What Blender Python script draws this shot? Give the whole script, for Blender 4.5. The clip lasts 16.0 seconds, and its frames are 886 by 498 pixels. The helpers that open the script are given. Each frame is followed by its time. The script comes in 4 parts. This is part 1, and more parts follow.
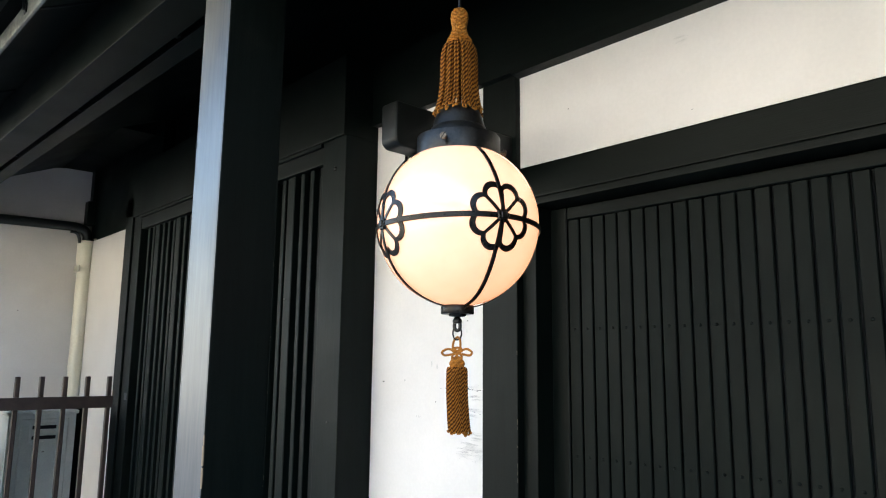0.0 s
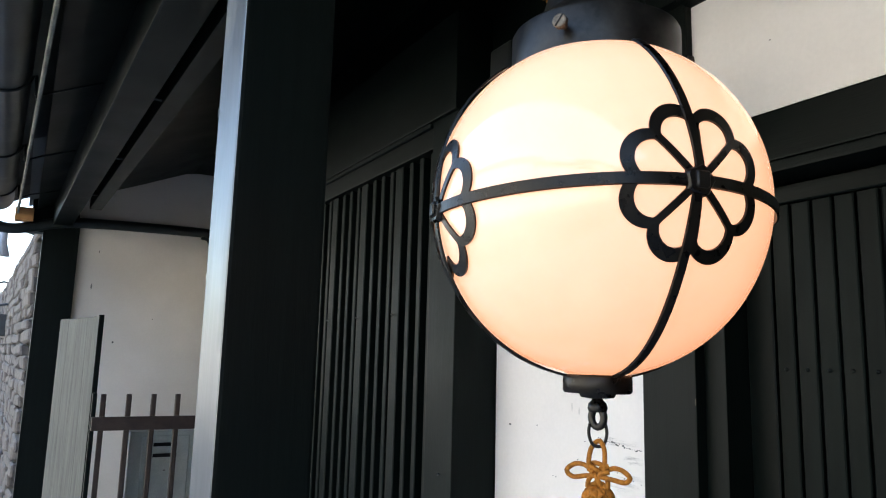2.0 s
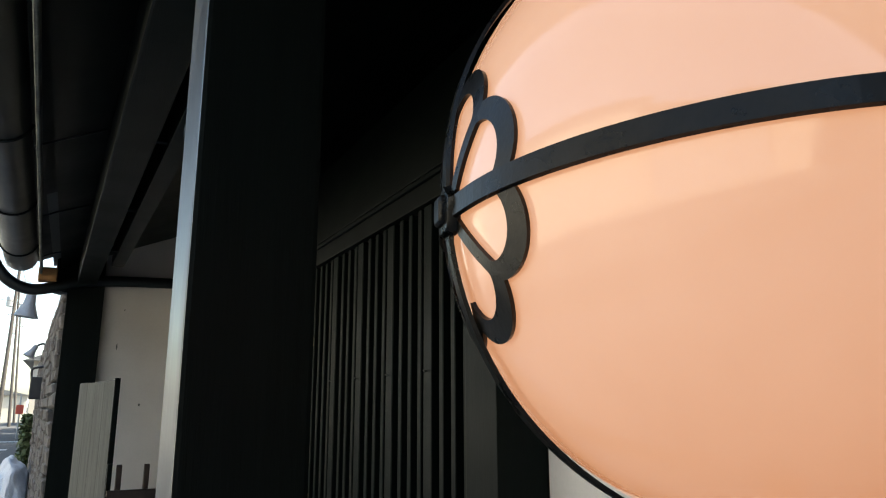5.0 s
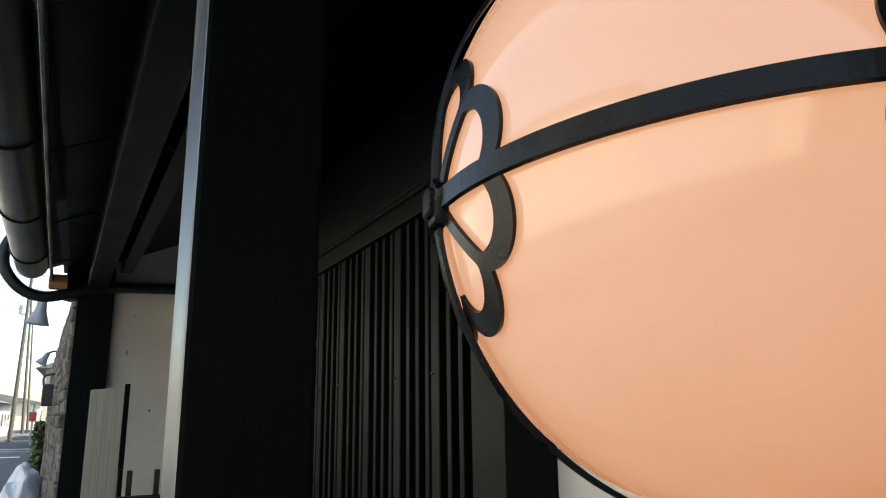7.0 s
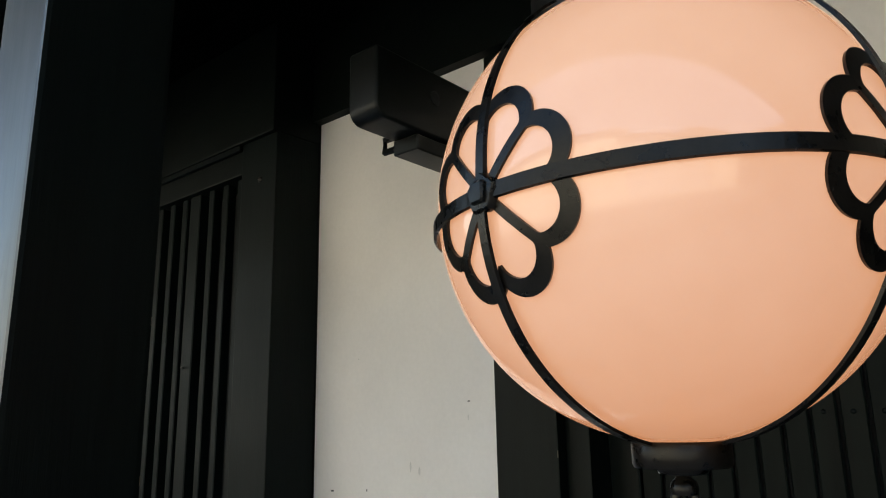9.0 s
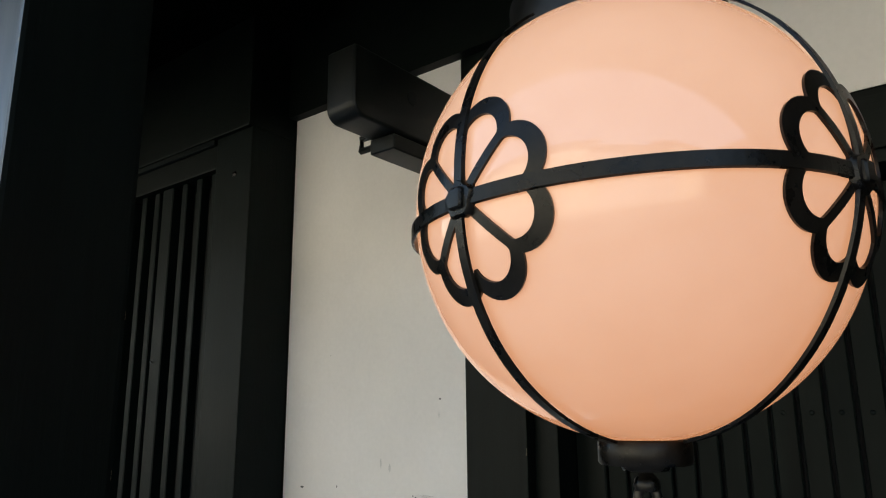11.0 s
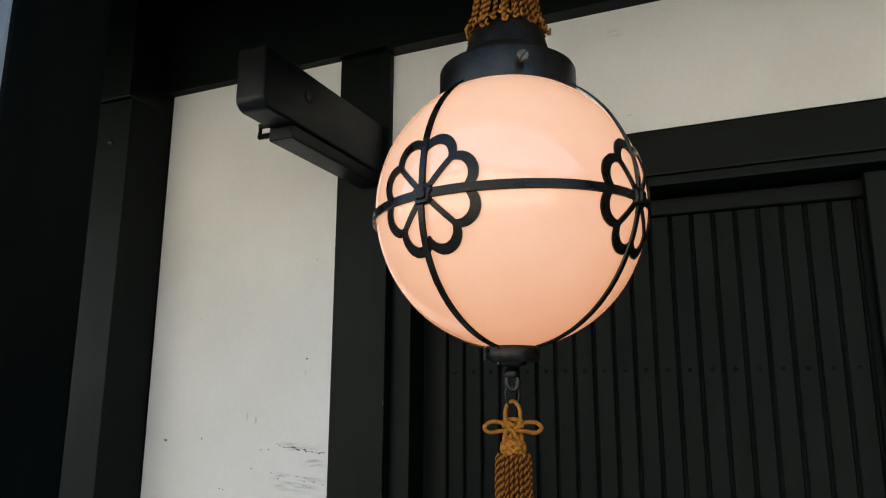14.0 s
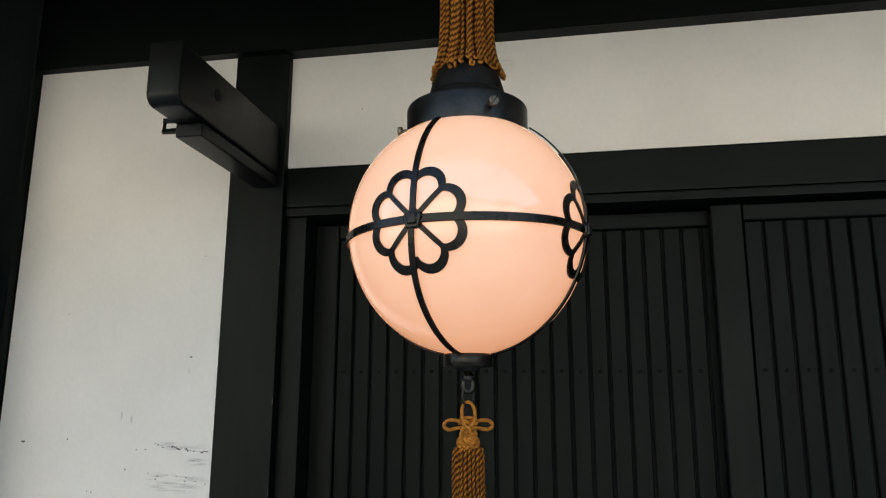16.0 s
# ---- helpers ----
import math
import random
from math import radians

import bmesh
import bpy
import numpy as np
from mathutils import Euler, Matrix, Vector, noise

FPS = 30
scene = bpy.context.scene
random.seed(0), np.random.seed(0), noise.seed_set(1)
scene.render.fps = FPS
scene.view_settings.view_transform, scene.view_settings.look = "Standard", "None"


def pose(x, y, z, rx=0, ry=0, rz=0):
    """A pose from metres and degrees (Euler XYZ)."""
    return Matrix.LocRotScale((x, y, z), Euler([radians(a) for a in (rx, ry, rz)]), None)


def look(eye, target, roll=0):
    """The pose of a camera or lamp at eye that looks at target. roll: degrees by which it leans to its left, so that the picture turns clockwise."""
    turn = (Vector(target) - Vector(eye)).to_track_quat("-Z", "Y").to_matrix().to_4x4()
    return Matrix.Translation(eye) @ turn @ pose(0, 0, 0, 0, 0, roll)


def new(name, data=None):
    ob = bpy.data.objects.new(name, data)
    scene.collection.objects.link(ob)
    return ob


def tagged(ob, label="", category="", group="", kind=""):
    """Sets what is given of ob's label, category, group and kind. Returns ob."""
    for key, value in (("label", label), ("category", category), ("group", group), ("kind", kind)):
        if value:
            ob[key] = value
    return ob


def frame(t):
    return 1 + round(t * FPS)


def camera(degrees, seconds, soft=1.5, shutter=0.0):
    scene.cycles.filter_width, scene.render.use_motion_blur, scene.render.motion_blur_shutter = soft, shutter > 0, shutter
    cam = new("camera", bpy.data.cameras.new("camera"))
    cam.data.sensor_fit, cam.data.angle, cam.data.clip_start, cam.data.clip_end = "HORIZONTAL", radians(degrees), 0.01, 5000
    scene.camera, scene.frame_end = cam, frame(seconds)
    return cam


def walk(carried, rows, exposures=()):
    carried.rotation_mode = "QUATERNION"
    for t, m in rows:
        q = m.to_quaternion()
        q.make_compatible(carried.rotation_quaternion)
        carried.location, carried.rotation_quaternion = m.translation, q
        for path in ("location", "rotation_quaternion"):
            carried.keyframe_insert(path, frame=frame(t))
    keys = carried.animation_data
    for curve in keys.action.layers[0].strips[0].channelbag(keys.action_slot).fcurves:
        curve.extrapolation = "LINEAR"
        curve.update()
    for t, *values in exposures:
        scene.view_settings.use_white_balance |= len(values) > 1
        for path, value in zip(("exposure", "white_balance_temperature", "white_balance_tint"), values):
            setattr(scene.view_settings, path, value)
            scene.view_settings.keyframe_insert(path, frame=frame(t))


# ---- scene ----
cam = camera(63.8, 16.0, soft=1.1)
PATH = [
    (0, (-0.004, 0.081, 1.571), (-1.46, 1.414, 1.888), 0.6),
    (0.5, (-0.077, 0.127, 1.582), (-1.517, 1.483, 1.877), 0.4),
    (1, (-0.194, 0.282, 1.618), (-1.71, 1.55, 1.92), 0.4),
    (1.5, (-0.294, 0.432, 1.65), (-1.932, 1.536, 1.961), 1.2),
    (2, (-0.442, 0.515, 1.679), (-2.147, 1.513, 1.99), 1.5),
    (2.5, (-0.569, 0.549, 1.695), (-2.226, 1.609, 2.053), 0.9),
    (3, (-0.633, 0.562, 1.703), (-2.202, 1.74, 2.088), -0.3),
    (3.5, (-0.6566, 0.5952, 1.71), (-2.229, 1.766, 2.106), -0.6),
    (4, (-0.6711, 0.6343, 1.716), (-2.326, 1.681, 2.124), -0.0),
    (4.5, (-0.6864, 0.6583, 1.722), (-2.413, 1.572, 2.149), 0.3),
    (7, (-0.6879, 0.677, 1.7183), (-2.4326, 1.5447, 2.1663), -0.6),
    (7.5, (-0.6886, 0.6471, 1.7063), (-2.4056, 1.5788, 2.1403), -0.3),
    (8, (-0.7146, 0.6072, 1.707), (-2.292, 1.755, 2.15), -0.9),
    (8.5, (-0.725, 0.5516, 1.6962), (-2.154, 1.8776, 2.1457), -1.0),
    (9, (-0.7251, 0.5128, 1.6895), (-1.9855, 1.9974, 2.1389), -1.1),
    (9.5, (-0.7227, 0.5033, 1.6927), (-1.9351, 2.0305, 2.1357), -1.3),
    (12, (-0.708, 0.4936, 1.6785), (-1.8832, 2.0462, 2.1325), 0.8),
    (12.5, (-0.691, 0.453, 1.658), (-1.788, 2.053, 2.144), 0.7),
    (13, (-0.683, 0.356, 1.639), (-1.654, 2.03, 2.144), 0.7),
    (13.5, (-0.675, 0.275, 1.626), (-1.542, 2.015, 2.098), 0.2),
    (14, (-0.67, 0.235, 1.62), (-1.463, 2.025, 2.027), 0.2),
    (14.5, (-0.708, 0.188, 1.624), (-1.404, 2.019, 2.031), 0.6),
    (15, (-0.756, 0.133, 1.626), (-1.272, 2.02, 2.042), 0.1),
    (15.5, (-0.776, 0.107, 1.624), (-1.174, 2.024, 2.033), -0.2),
    (16, (-0.782, 0.105, 1.625), (-1.135, 2.032, 2.024), 0.2),
]
EXPOSURES = [(0, 3.54, 6450, 4), (1.5, 3.54, 6450, 5), (2.0, 3.31, 6450, 6), (2.5, 2.99, 6600, 5), (3.0, 2.53, 6900, 4), (3.5, 2.41, 7150, 3), (7.0, 2.35, 7300, 3), (9.5, 2.38, 7000, 2), (12, 2.42, 6950, 2), (13, 2.49, 6800, 2), (14.5, 2.61, 6650, 1), (16, 2.65, 6650, 1)]
walk(cam, [(t, look(eye, target, roll)) for t, eye, target, roll in PATH], EXPOSURES)

# ---- light ----
SUN_EL, SUN_AZ = 50.0, 20.0  # degrees; azimuth clockwise from +y, behind the house
world = bpy.data.worlds.new("world")
scene.world = world
world.use_nodes = True
wn = world.node_tree
sky = wn.nodes.new("ShaderNodeTexSky")
sky.sky_type = "NISHITA"
sky.sun_disc = False
sky.sun_elevation, sky.sun_rotation = radians(SUN_EL), radians(SUN_AZ)
sky.air_density, sky.dust_density = 1.0, 2.0
wn.nodes["Background"].inputs["Strength"].default_value = 0.105
wn.links.new(sky.outputs["Color"], wn.nodes["Background"].inputs["Color"])
sun = new("sun", bpy.data.lights.new("sun", "SUN"))
sun.data.energy, sun.data.angle, sun.data.color = 3.2, radians(0.5), (1.0, 0.95, 0.87)
_d = Vector((math.sin(radians(SUN_AZ)) * math.cos(radians(SUN_EL)), math.cos(radians(SUN_AZ)) * math.cos(radians(SUN_EL)), math.sin(radians(SUN_EL))))
sun.matrix_world = look(_d * 30, (0, 0, 0))


# ---- materials ----
def material(name, rough=0.5, metal=0.0, coat=0.0, spec=0.5):
    m = bpy.data.materials.new(name)
    m.use_nodes = True
    b = m.node_tree.nodes["Principled BSDF"]
    b.inputs["Roughness"].default_value = rough
    b.inputs["Metallic"].default_value = metal
    b.inputs["Coat Weight"].default_value = coat
    b.inputs["Coat Roughness"].default_value = 0.08
    b.inputs["Specular IOR Level"].default_value = spec
    return m, m.node_tree, b


def coords(nt, scale, per_object=False):
    tc = nt.nodes.new("ShaderNodeTexCoord")
    mp = nt.nodes.new("ShaderNodeMapping")
    mp.inputs["Scale"].default_value = scale
    nt.links.new(tc.outputs["Object"], mp.inputs["Vector"])
    if per_object:
        oi = nt.nodes.new("ShaderNodeObjectInfo")
        mul = nt.nodes.new("ShaderNodeMath")
        mul.operation = "MULTIPLY"
        mul.inputs[1].default_value = 37.0
        nt.links.new(oi.outputs["Random"], mul.inputs[0])
        nt.links.new(mul.outputs[0], mp.inputs["Location"])
    return mp.outputs["Vector"]


def noise_tex(nt, vec, scale, detail=4.0, rough=0.55):
    n = nt.nodes.new("ShaderNodeTexNoise")
    n.inputs["Scale"].default_value, n.inputs["Detail"].default_value, n.inputs["Roughness"].default_value = scale, detail, rough
    nt.links.new(vec, n.inputs["Vector"])
    return n.outputs["Fac"]


def ramp(nt, fac, *stops):
    r = nt.nodes.new("ShaderNodeValToRGB")
    el = r.color_ramp.elements
    while len(el) < len(stops):
        el.new(0.5)
    for e, (p, c) in zip(el, stops):
        e.position = p
        e.color = (*c, 1) if len(c) == 3 else c
    nt.links.new(fac, r.inputs["Fac"])
    return r.outputs["Color"]


def mix(nt, fac, a, b, mode="MIX"):
    n = nt.nodes.new("ShaderNodeMix")
    n.data_type, n.blend_type = "RGBA", mode
    for sock, v in ((n.inputs[0], fac), (n.inputs[6], a), (n.inputs[7], b)):
        if isinstance(v, (int, float)):
            sock.default_value = v
        elif isinstance(v, tuple):
            sock.default_value = (*v, 1)
        else:
            nt.links.new(v, sock)
    return n.outputs[2]


def bump(nt, b, height, strength, dist=0.002):
    n = nt.nodes.new("ShaderNodeBump")
    n.inputs["Strength"].default_value, n.inputs["Distance"].default_value = strength, dist
    nt.links.new(height, n.inputs["Height"])
    nt.links.new(n.outputs["Normal"], b.inputs["Normal"])


def mottled(name, dark, light, scale=8.0, fine=90.0, rough=0.6, metal=0.0, bumps=0.25, dist=0.002, coat=0.0, stretch=(1, 1, 1), per_object=False, spec=0.5, rough_var=0.12, grain_mix=0.35):
    """Two-scale variation: a broad mottling and a fine grain, with matching relief."""
    m, nt, b = material(name, rough, metal, coat, spec)
    v = coords(nt, stretch, per_object)
    broad, grain = noise_tex(nt, v, scale, 5), noise_tex(nt, v, fine, 3)
    col = ramp(nt, broad, (0.3, dark), (0.72, light))
    col = mix(nt, grain_mix, col, ramp(nt, grain, (0.25, tuple(c * 0.6 for c in dark)), (0.8, light)))
    nt.links.new(col, b.inputs["Base Color"])
    mr = nt.nodes.new("ShaderNodeMapRange")
    mr.inputs["To Min"].default_value, mr.inputs["To Max"].default_value = max(0.03, rough - rough_var), min(1, rough + rough_var)
    nt.links.new(broad, mr.inputs["Value"])
    nt.links.new(mr.outputs[0], b.inputs["Roughness"])
    bump(nt, b, grain, bumps, dist)
    return m


def timber(name, axis, dark, light, rough=0.45, wear=None, per_object=False, spec=0.5):
    """Painted or stained timber with the grain along one axis; wear: colour of rubbed-through patches."""
    m, nt, b = material(name, rough, spec=spec)
    st = [9.0, 9.0, 9.0]
    st[axis] = 0.55
    v = coords(nt, tuple(st), per_object)
    grain, fine = noise_tex(nt, v, 6.0, 6, 0.65), noise_tex(nt, v, 34.0, 3)
    col = ramp(nt, grain, (0.3, dark), (0.75, light))
    broad = noise_tex(nt, coords(nt, (1, 1, 1), per_object), 4.0, 4)
    if wear:
        w = ramp(nt, broad, (0.62, (0, 0, 0)), (0.74, (1, 1, 1)))
        col = mix(nt, w, col, wear)
    nt.links.new(col, b.inputs["Base Color"])
    mr = nt.nodes.new("ShaderNodeMapRange")
    mr.inputs["To Min"].default_value, mr.inputs["To Max"].default_value = rough - 0.12, rough + 0.15
    nt.links.new(broad, mr.inputs["Value"])
    nt.links.new(mr.outputs[0], b.inputs["Roughness"])
    hmix = nt.nodes.new("ShaderNodeMath")
    hmix.operation = "ADD"
    nt.links.new(grain, hmix.inputs[0])
    nt.links.new(fine, hmix.inputs[1])
    bump(nt, b, hmix.outputs[0], 0.22, 0.0015)
    return m


BLACK = ((0.0011, 0.0023, 0.0018), (0.0029, 0.0056, 0.0045))
M_TZ = timber("black_timber_upright", 2, *BLACK, spec=0.13)
M_TX = timber("black_timber_lengthwise", 0, *BLACK, spec=0.13)
M_TY = timber("black_timber_crosswise", 1, *BLACK, spec=0.13)
M_SLAT = timber("black_slat", 2, (0.0013, 0.0028, 0.0023), (0.0033, 0.0066, 0.0054), rough=0.42, per_object=True, spec=0.085)
M_BAR = timber("black_lattice_bar", 2, (0.0012, 0.003, 0.0026), (0.003, 0.0066, 0.0058), rough=0.45, per_object=True, spec=0.11)
M_POST = timber("worn_black_post", 2, (0.0016, 0.0032, 0.0026), (0.0046, 0.0076, 0.0065), rough=0.5, wear=(0.007, 0.0088, 0.0072), spec=0.12)
M_FACE, _nt, _b = material("pale_post_face", 0.36, spec=0.46)
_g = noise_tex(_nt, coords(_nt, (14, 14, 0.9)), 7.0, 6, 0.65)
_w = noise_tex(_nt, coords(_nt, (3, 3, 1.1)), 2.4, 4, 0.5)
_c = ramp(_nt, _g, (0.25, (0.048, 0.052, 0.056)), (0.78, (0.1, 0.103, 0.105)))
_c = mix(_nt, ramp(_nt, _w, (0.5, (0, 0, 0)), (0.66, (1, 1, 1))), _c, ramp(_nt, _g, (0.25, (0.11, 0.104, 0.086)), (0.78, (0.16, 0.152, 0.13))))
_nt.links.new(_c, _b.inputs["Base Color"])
_mr = _nt.nodes.new("ShaderNodeMapRange")
_mr.inputs["From Min"].default_value, _mr.inputs["From Max"].default_value = 0.42, 0.62
_mr.inputs["To Min"].default_value, _mr.inputs["To Max"].default_value = 0.32, 0.48
_nt.links.new(_w, _mr.inputs["Value"])
_nt.links.new(_mr.outputs[0], _b.inputs["Roughness"])
bump(_nt, _b, _g, 0.1, 0.0008)
M_PLASTER = mottled("white_plaster", (0.68, 0.648, 0.61), (0.79, 0.755, 0.715), 2.6, 90.0, 0.75, bumps=0.04, dist=0.0006, grain_mix=0.1)
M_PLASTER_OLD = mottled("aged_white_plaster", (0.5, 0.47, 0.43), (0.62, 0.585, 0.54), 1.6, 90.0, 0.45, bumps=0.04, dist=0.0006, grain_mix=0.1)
M_SCUFF = mottled("dark_scuff", (0.05, 0.05, 0.048), (0.24, 0.24, 0.225), 60.0, 300.0, 0.8)
M_SCUFF_PALE = mottled("pale_scuff", (0.5, 0.485, 0.455), (0.66, 0.635, 0.6), 60.0, 300.0, 0.8)
M_IRON = mottled("black_iron", (0.0022, 0.0018, 0.0014), (0.0125, 0.0105, 0.008), 75.0, 420.0, 0.3, metal=0.0, bumps=0.13, dist=0.0008, spec=0.25, rough_var=0.16)
M_COLLAR = mottled("blackened_metal", (0.0065, 0.006, 0.005), (0.046, 0.042, 0.035), 34.0, 190.0, 0.36, metal=0.6, bumps=0.1, dist=0.0006)
M_BRASS = mottled("tarnished_brass", (0.06, 0.05, 0.04), (0.22, 0.18, 0.13), 200.0, 700.0, 0.4, metal=0.9)
M_ARM = mottled("black_painted_arm", (0.0018, 0.0026, 0.0024), (0.0055, 0.0075, 0.0068), 12.0, 160.0, 0.42, bumps=0.1, dist=0.0008, spec=0.27)
M_NAIL = mottled("dull_nail_steel", (0.05, 0.05, 0.05), (0.14, 0.14, 0.14), 90.0, 500.0, 0.6, metal=0.5)
M_GOLD = mottled("gold_brown_cord", (0.15, 0.055, 0.007), (0.5, 0.196, 0.029), 260.0, 900.0, 0.6, bumps=0.5, dist=0.0006, spec=0.12)
# dark brown ply, deepened to carry the shade in the twist's gaps
M_CORD_DARK = mottled("dark_brown_gap_cord", (0.03, 0.009, 0.0015), (0.1, 0.03, 0.004), 260.0, 900.0, 0.7, bumps=0.5, dist=0.0006, spec=0.08)
M_BOARD = timber("weathered_grey_board", 2, (0.045, 0.045, 0.036), (0.115, 0.114, 0.096), rough=0.75, wear=(0.155, 0.152, 0.13), per_object=True)
M_RAILM = mottled("brown_metal_rail", (0.028, 0.019, 0.015), (0.065, 0.045, 0.036), 20.0, 200.0, 0.4, metal=0.2)
M_CREAM = mottled("cream_plastic_pipe", (0.52, 0.49, 0.38), (0.64, 0.6, 0.47), 6.0, 120.0, 0.4)
M_CABINET = mottled("off_white_enamel", (0.52, 0.52, 0.44), (0.66, 0.65, 0.56), 7.0, 150.0, 0.45)
# near black that stands in for shade where gaps have no depth
M_DARK = mottled("gap_shade_black", (0.002, 0.002, 0.002), (0.004, 0.004, 0.004), 6.0, 90.0, 0.9)
M_GUTTER = mottled("black_gutter_plastic", (0.003, 0.0045, 0.005), (0.007, 0.0115, 0.0125), 6.0, 90.0, 0.35, spec=0.4)
M_FASCIA = mottled("peeling_pale_fascia", (0.01, 0.011, 0.01), (0.27, 0.28, 0.24), 9.0, 90.0, 0.7)
M_ORANGE = timber("fresh_orange_wood", 1, (0.34, 0.17, 0.06), (0.5, 0.27, 0.1), rough=0.6)
M_STONE = mottled("brown_grey_stone", (0.05, 0.042, 0.038), (0.17, 0.148, 0.13), 4.0, 70.0, 0.8, bumps=0.6, dist=0.01, per_object=True)
M_MORTAR = mottled("dark_mortar", (0.08, 0.075, 0.07), (0.14, 0.13, 0.12), 9.0, 90.0, 0.9)
M_ASPHALT = mottled("asphalt", (0.045, 0.046, 0.048), (0.075, 0.076, 0.078), 0.7, 60.0, 0.85, bumps=0.4, dist=0.004)
M_CONCRETE = mottled("pavement_concrete", (0.28, 0.275, 0.26), (0.4, 0.39, 0.37), 1.2, 60.0, 0.85)
M_GROUND = mottled("pale_ground", (0.2, 0.19, 0.17), (0.3, 0.29, 0.26), 0.4, 20.0, 0.9)
M_LINE = mottled("white_sun_band", (0.6, 0.6, 0.58), (0.78, 0.78, 0.76), 4.0, 60.0, 0.7)
M_WALLA = mottled("beige_stucco", (0.5, 0.46, 0.4), (0.62, 0.58, 0.5), 0.8, 40.0, 0.85)
M_WALLB = mottled("grey_stucco", (0.36, 0.37, 0.38), (0.5, 0.51, 0.52), 0.8, 40.0, 0.8)
M_WALLC = mottled("brown_cladding", (0.14, 0.1, 0.075), (0.24, 0.18, 0.14), 0.8, 40.0, 0.7)
M_ROOF = mottled("grey_roof_tile", (0.07, 0.075, 0.08), (0.14, 0.145, 0.15), 2.0, 40.0, 0.6)
M_RED = mottled("red_sign_paint", (0.42, 0.05, 0.03), (0.55, 0.08, 0.05), 3.0, 50.0, 0.5)
M_SIGN = mottled("black_sign_metal", (0.015, 0.015, 0.015), (0.035, 0.035, 0.035), 9.0, 90.0, 0.45)
M_SPOT = mottled("grey_spot_metal", (0.3, 0.31, 0.32), (0.42, 0.43, 0.44), 12.0, 120.0, 0.4, metal=0.3)
M_LEAF = mottled("hedge_leaf", (0.025, 0.05, 0.015), (0.07, 0.11, 0.035), 9.0, 90.0, 0.55)
M_SNOW = mottled("dirty_white_heap", (0.6, 0.61, 0.63), (0.82, 0.83, 0.84), 5.0, 60.0, 0.8, bumps=0.5, dist=0.02)
M_POLE = mottled("concrete_pole", (0.05, 0.044, 0.04), (0.09, 0.08, 0.072), 2.0, 60.0, 0.85)
M_TYRE = mottled("rubber", (0.015, 0.015, 0.015), (0.03, 0.03, 0.03), 9.0, 90.0, 0.8)
M_CAR = mottled("pale_car_paint", (0.6, 0.6, 0.6), (0.7, 0.7, 0.7), 2.0, 40.0, 0.25, coat=0.8)
M_PANE, _nt, _b = material("window_glass", 0.05)
_b.inputs["Base Color"].default_value = (0.03, 0.035, 0.04, 1)

# opal glass lit from within
M_OPAL, _nt, _b = material("opal_glass", 0.08, coat=0.35)
_b.inputs["Coat Roughness"].default_value = 0.045
_tc = _nt.nodes.new("ShaderNodeTexCoord")
_sx = _nt.nodes.new("ShaderNodeSeparateXYZ")
_nt.links.new(_tc.outputs["Object"], _sx.inputs[0])
_up = _nt.nodes.new("ShaderNodeMapRange")  # a stronger, paler glow above is painted into the emission; no bulb is built
_up.inputs["From Min"].default_value, _up.inputs["From Max"].default_value = 1.675, 1.955
_nt.links.new(_sx.outputs["Z"], _up.inputs["Value"])
_v = coords(_nt, (1, 1, 1))
_n = noise_tex(_nt, _v, 9.0, 3)
_nt.links.new(ramp(_nt, _n, (0.3, (0.29, 0.27, 0.25)), (0.75, (0.34, 0.32, 0.3))), _b.inputs["Base Color"])
_glow = ramp(_nt, _up.outputs[0], (0.0, (0.86, 0.352, 0.178)), (0.45, (0.95, 0.43, 0.236)), (1.0, (1.06, 0.55, 0.335)))
_nt.links.new(mix(_nt, 0.12, _glow, ramp(_nt, _n, (0.3, (0.9, 0.38, 0.2)), (0.75, (1.0, 0.5, 0.29)))), _b.inputs["Emission Color"])
_b.inputs["Emission Strength"].default_value = 0.137


# ---- mesh helpers ----
BASE = {}


def thing(name, base, label, category, group="", kind=""):
    ob = new(name)
    ob.location = base
    ob.empty_display_size = 0.05
    BASE[ob.name] = Vector(base)
    return tagged(ob, label, category, group, kind)


def finish(name, bm, mat, smooth=False):
    bmesh.ops.recalc_face_normals(bm, faces=bm.faces)
    if smooth:
        for e in bm.edges:
            e.smooth = len(e.link_faces) == 2 and e.calc_face_angle(0) < radians(38)
        for f in bm.faces:
            f.smooth = True
    me = bpy.data.meshes.new(name)
    bm.to_mesh(me)
    bm.free()
    me.materials.append(mat)
    return me


def under(ob, parent):
    ob.parent = parent
    if parent.name in BASE:
        ob.matrix_parent_inverse = Matrix.Translation(-BASE[parent.name])


def part(name, bm, mat, parent, label="", smooth=False):
    ob = new(name, finish(name, bm, mat, smooth))
    under(ob, parent)
    return tagged(ob, label) if label else ob


def piece(name, me, parent, m):
    ob = new(name, me)
    under(ob, parent)
    ob.matrix_basis = m
    return ob


def setting(name, bm, mat, label, category, smooth=False):
    return tagged(new(name, finish(name, bm, mat, smooth)), label, category, kind="structure")


def box(x0, x1, y0, y1, z0, z1, bevel=0.003, bm=None, seg=1):
    bm = bm or bmesh.new()
    r = bmesh.ops.create_cube(bm, size=1)
    vs = r["verts"]
    for v in vs:
        v.co = Vector(((x0 + x1) / 2 + v.co.x * (x1 - x0), (y0 + y1) / 2 + v.co.y * (y1 - y0), (z0 + z1) / 2 + v.co.z * (z1 - z0)))
    if bevel:
        es = {e for v in vs for e in v.link_edges}
        bmesh.ops.bevel(bm, geom=list(es), offset=bevel, segments=seg, affect="EDGES", profile=0.7)
    return bm


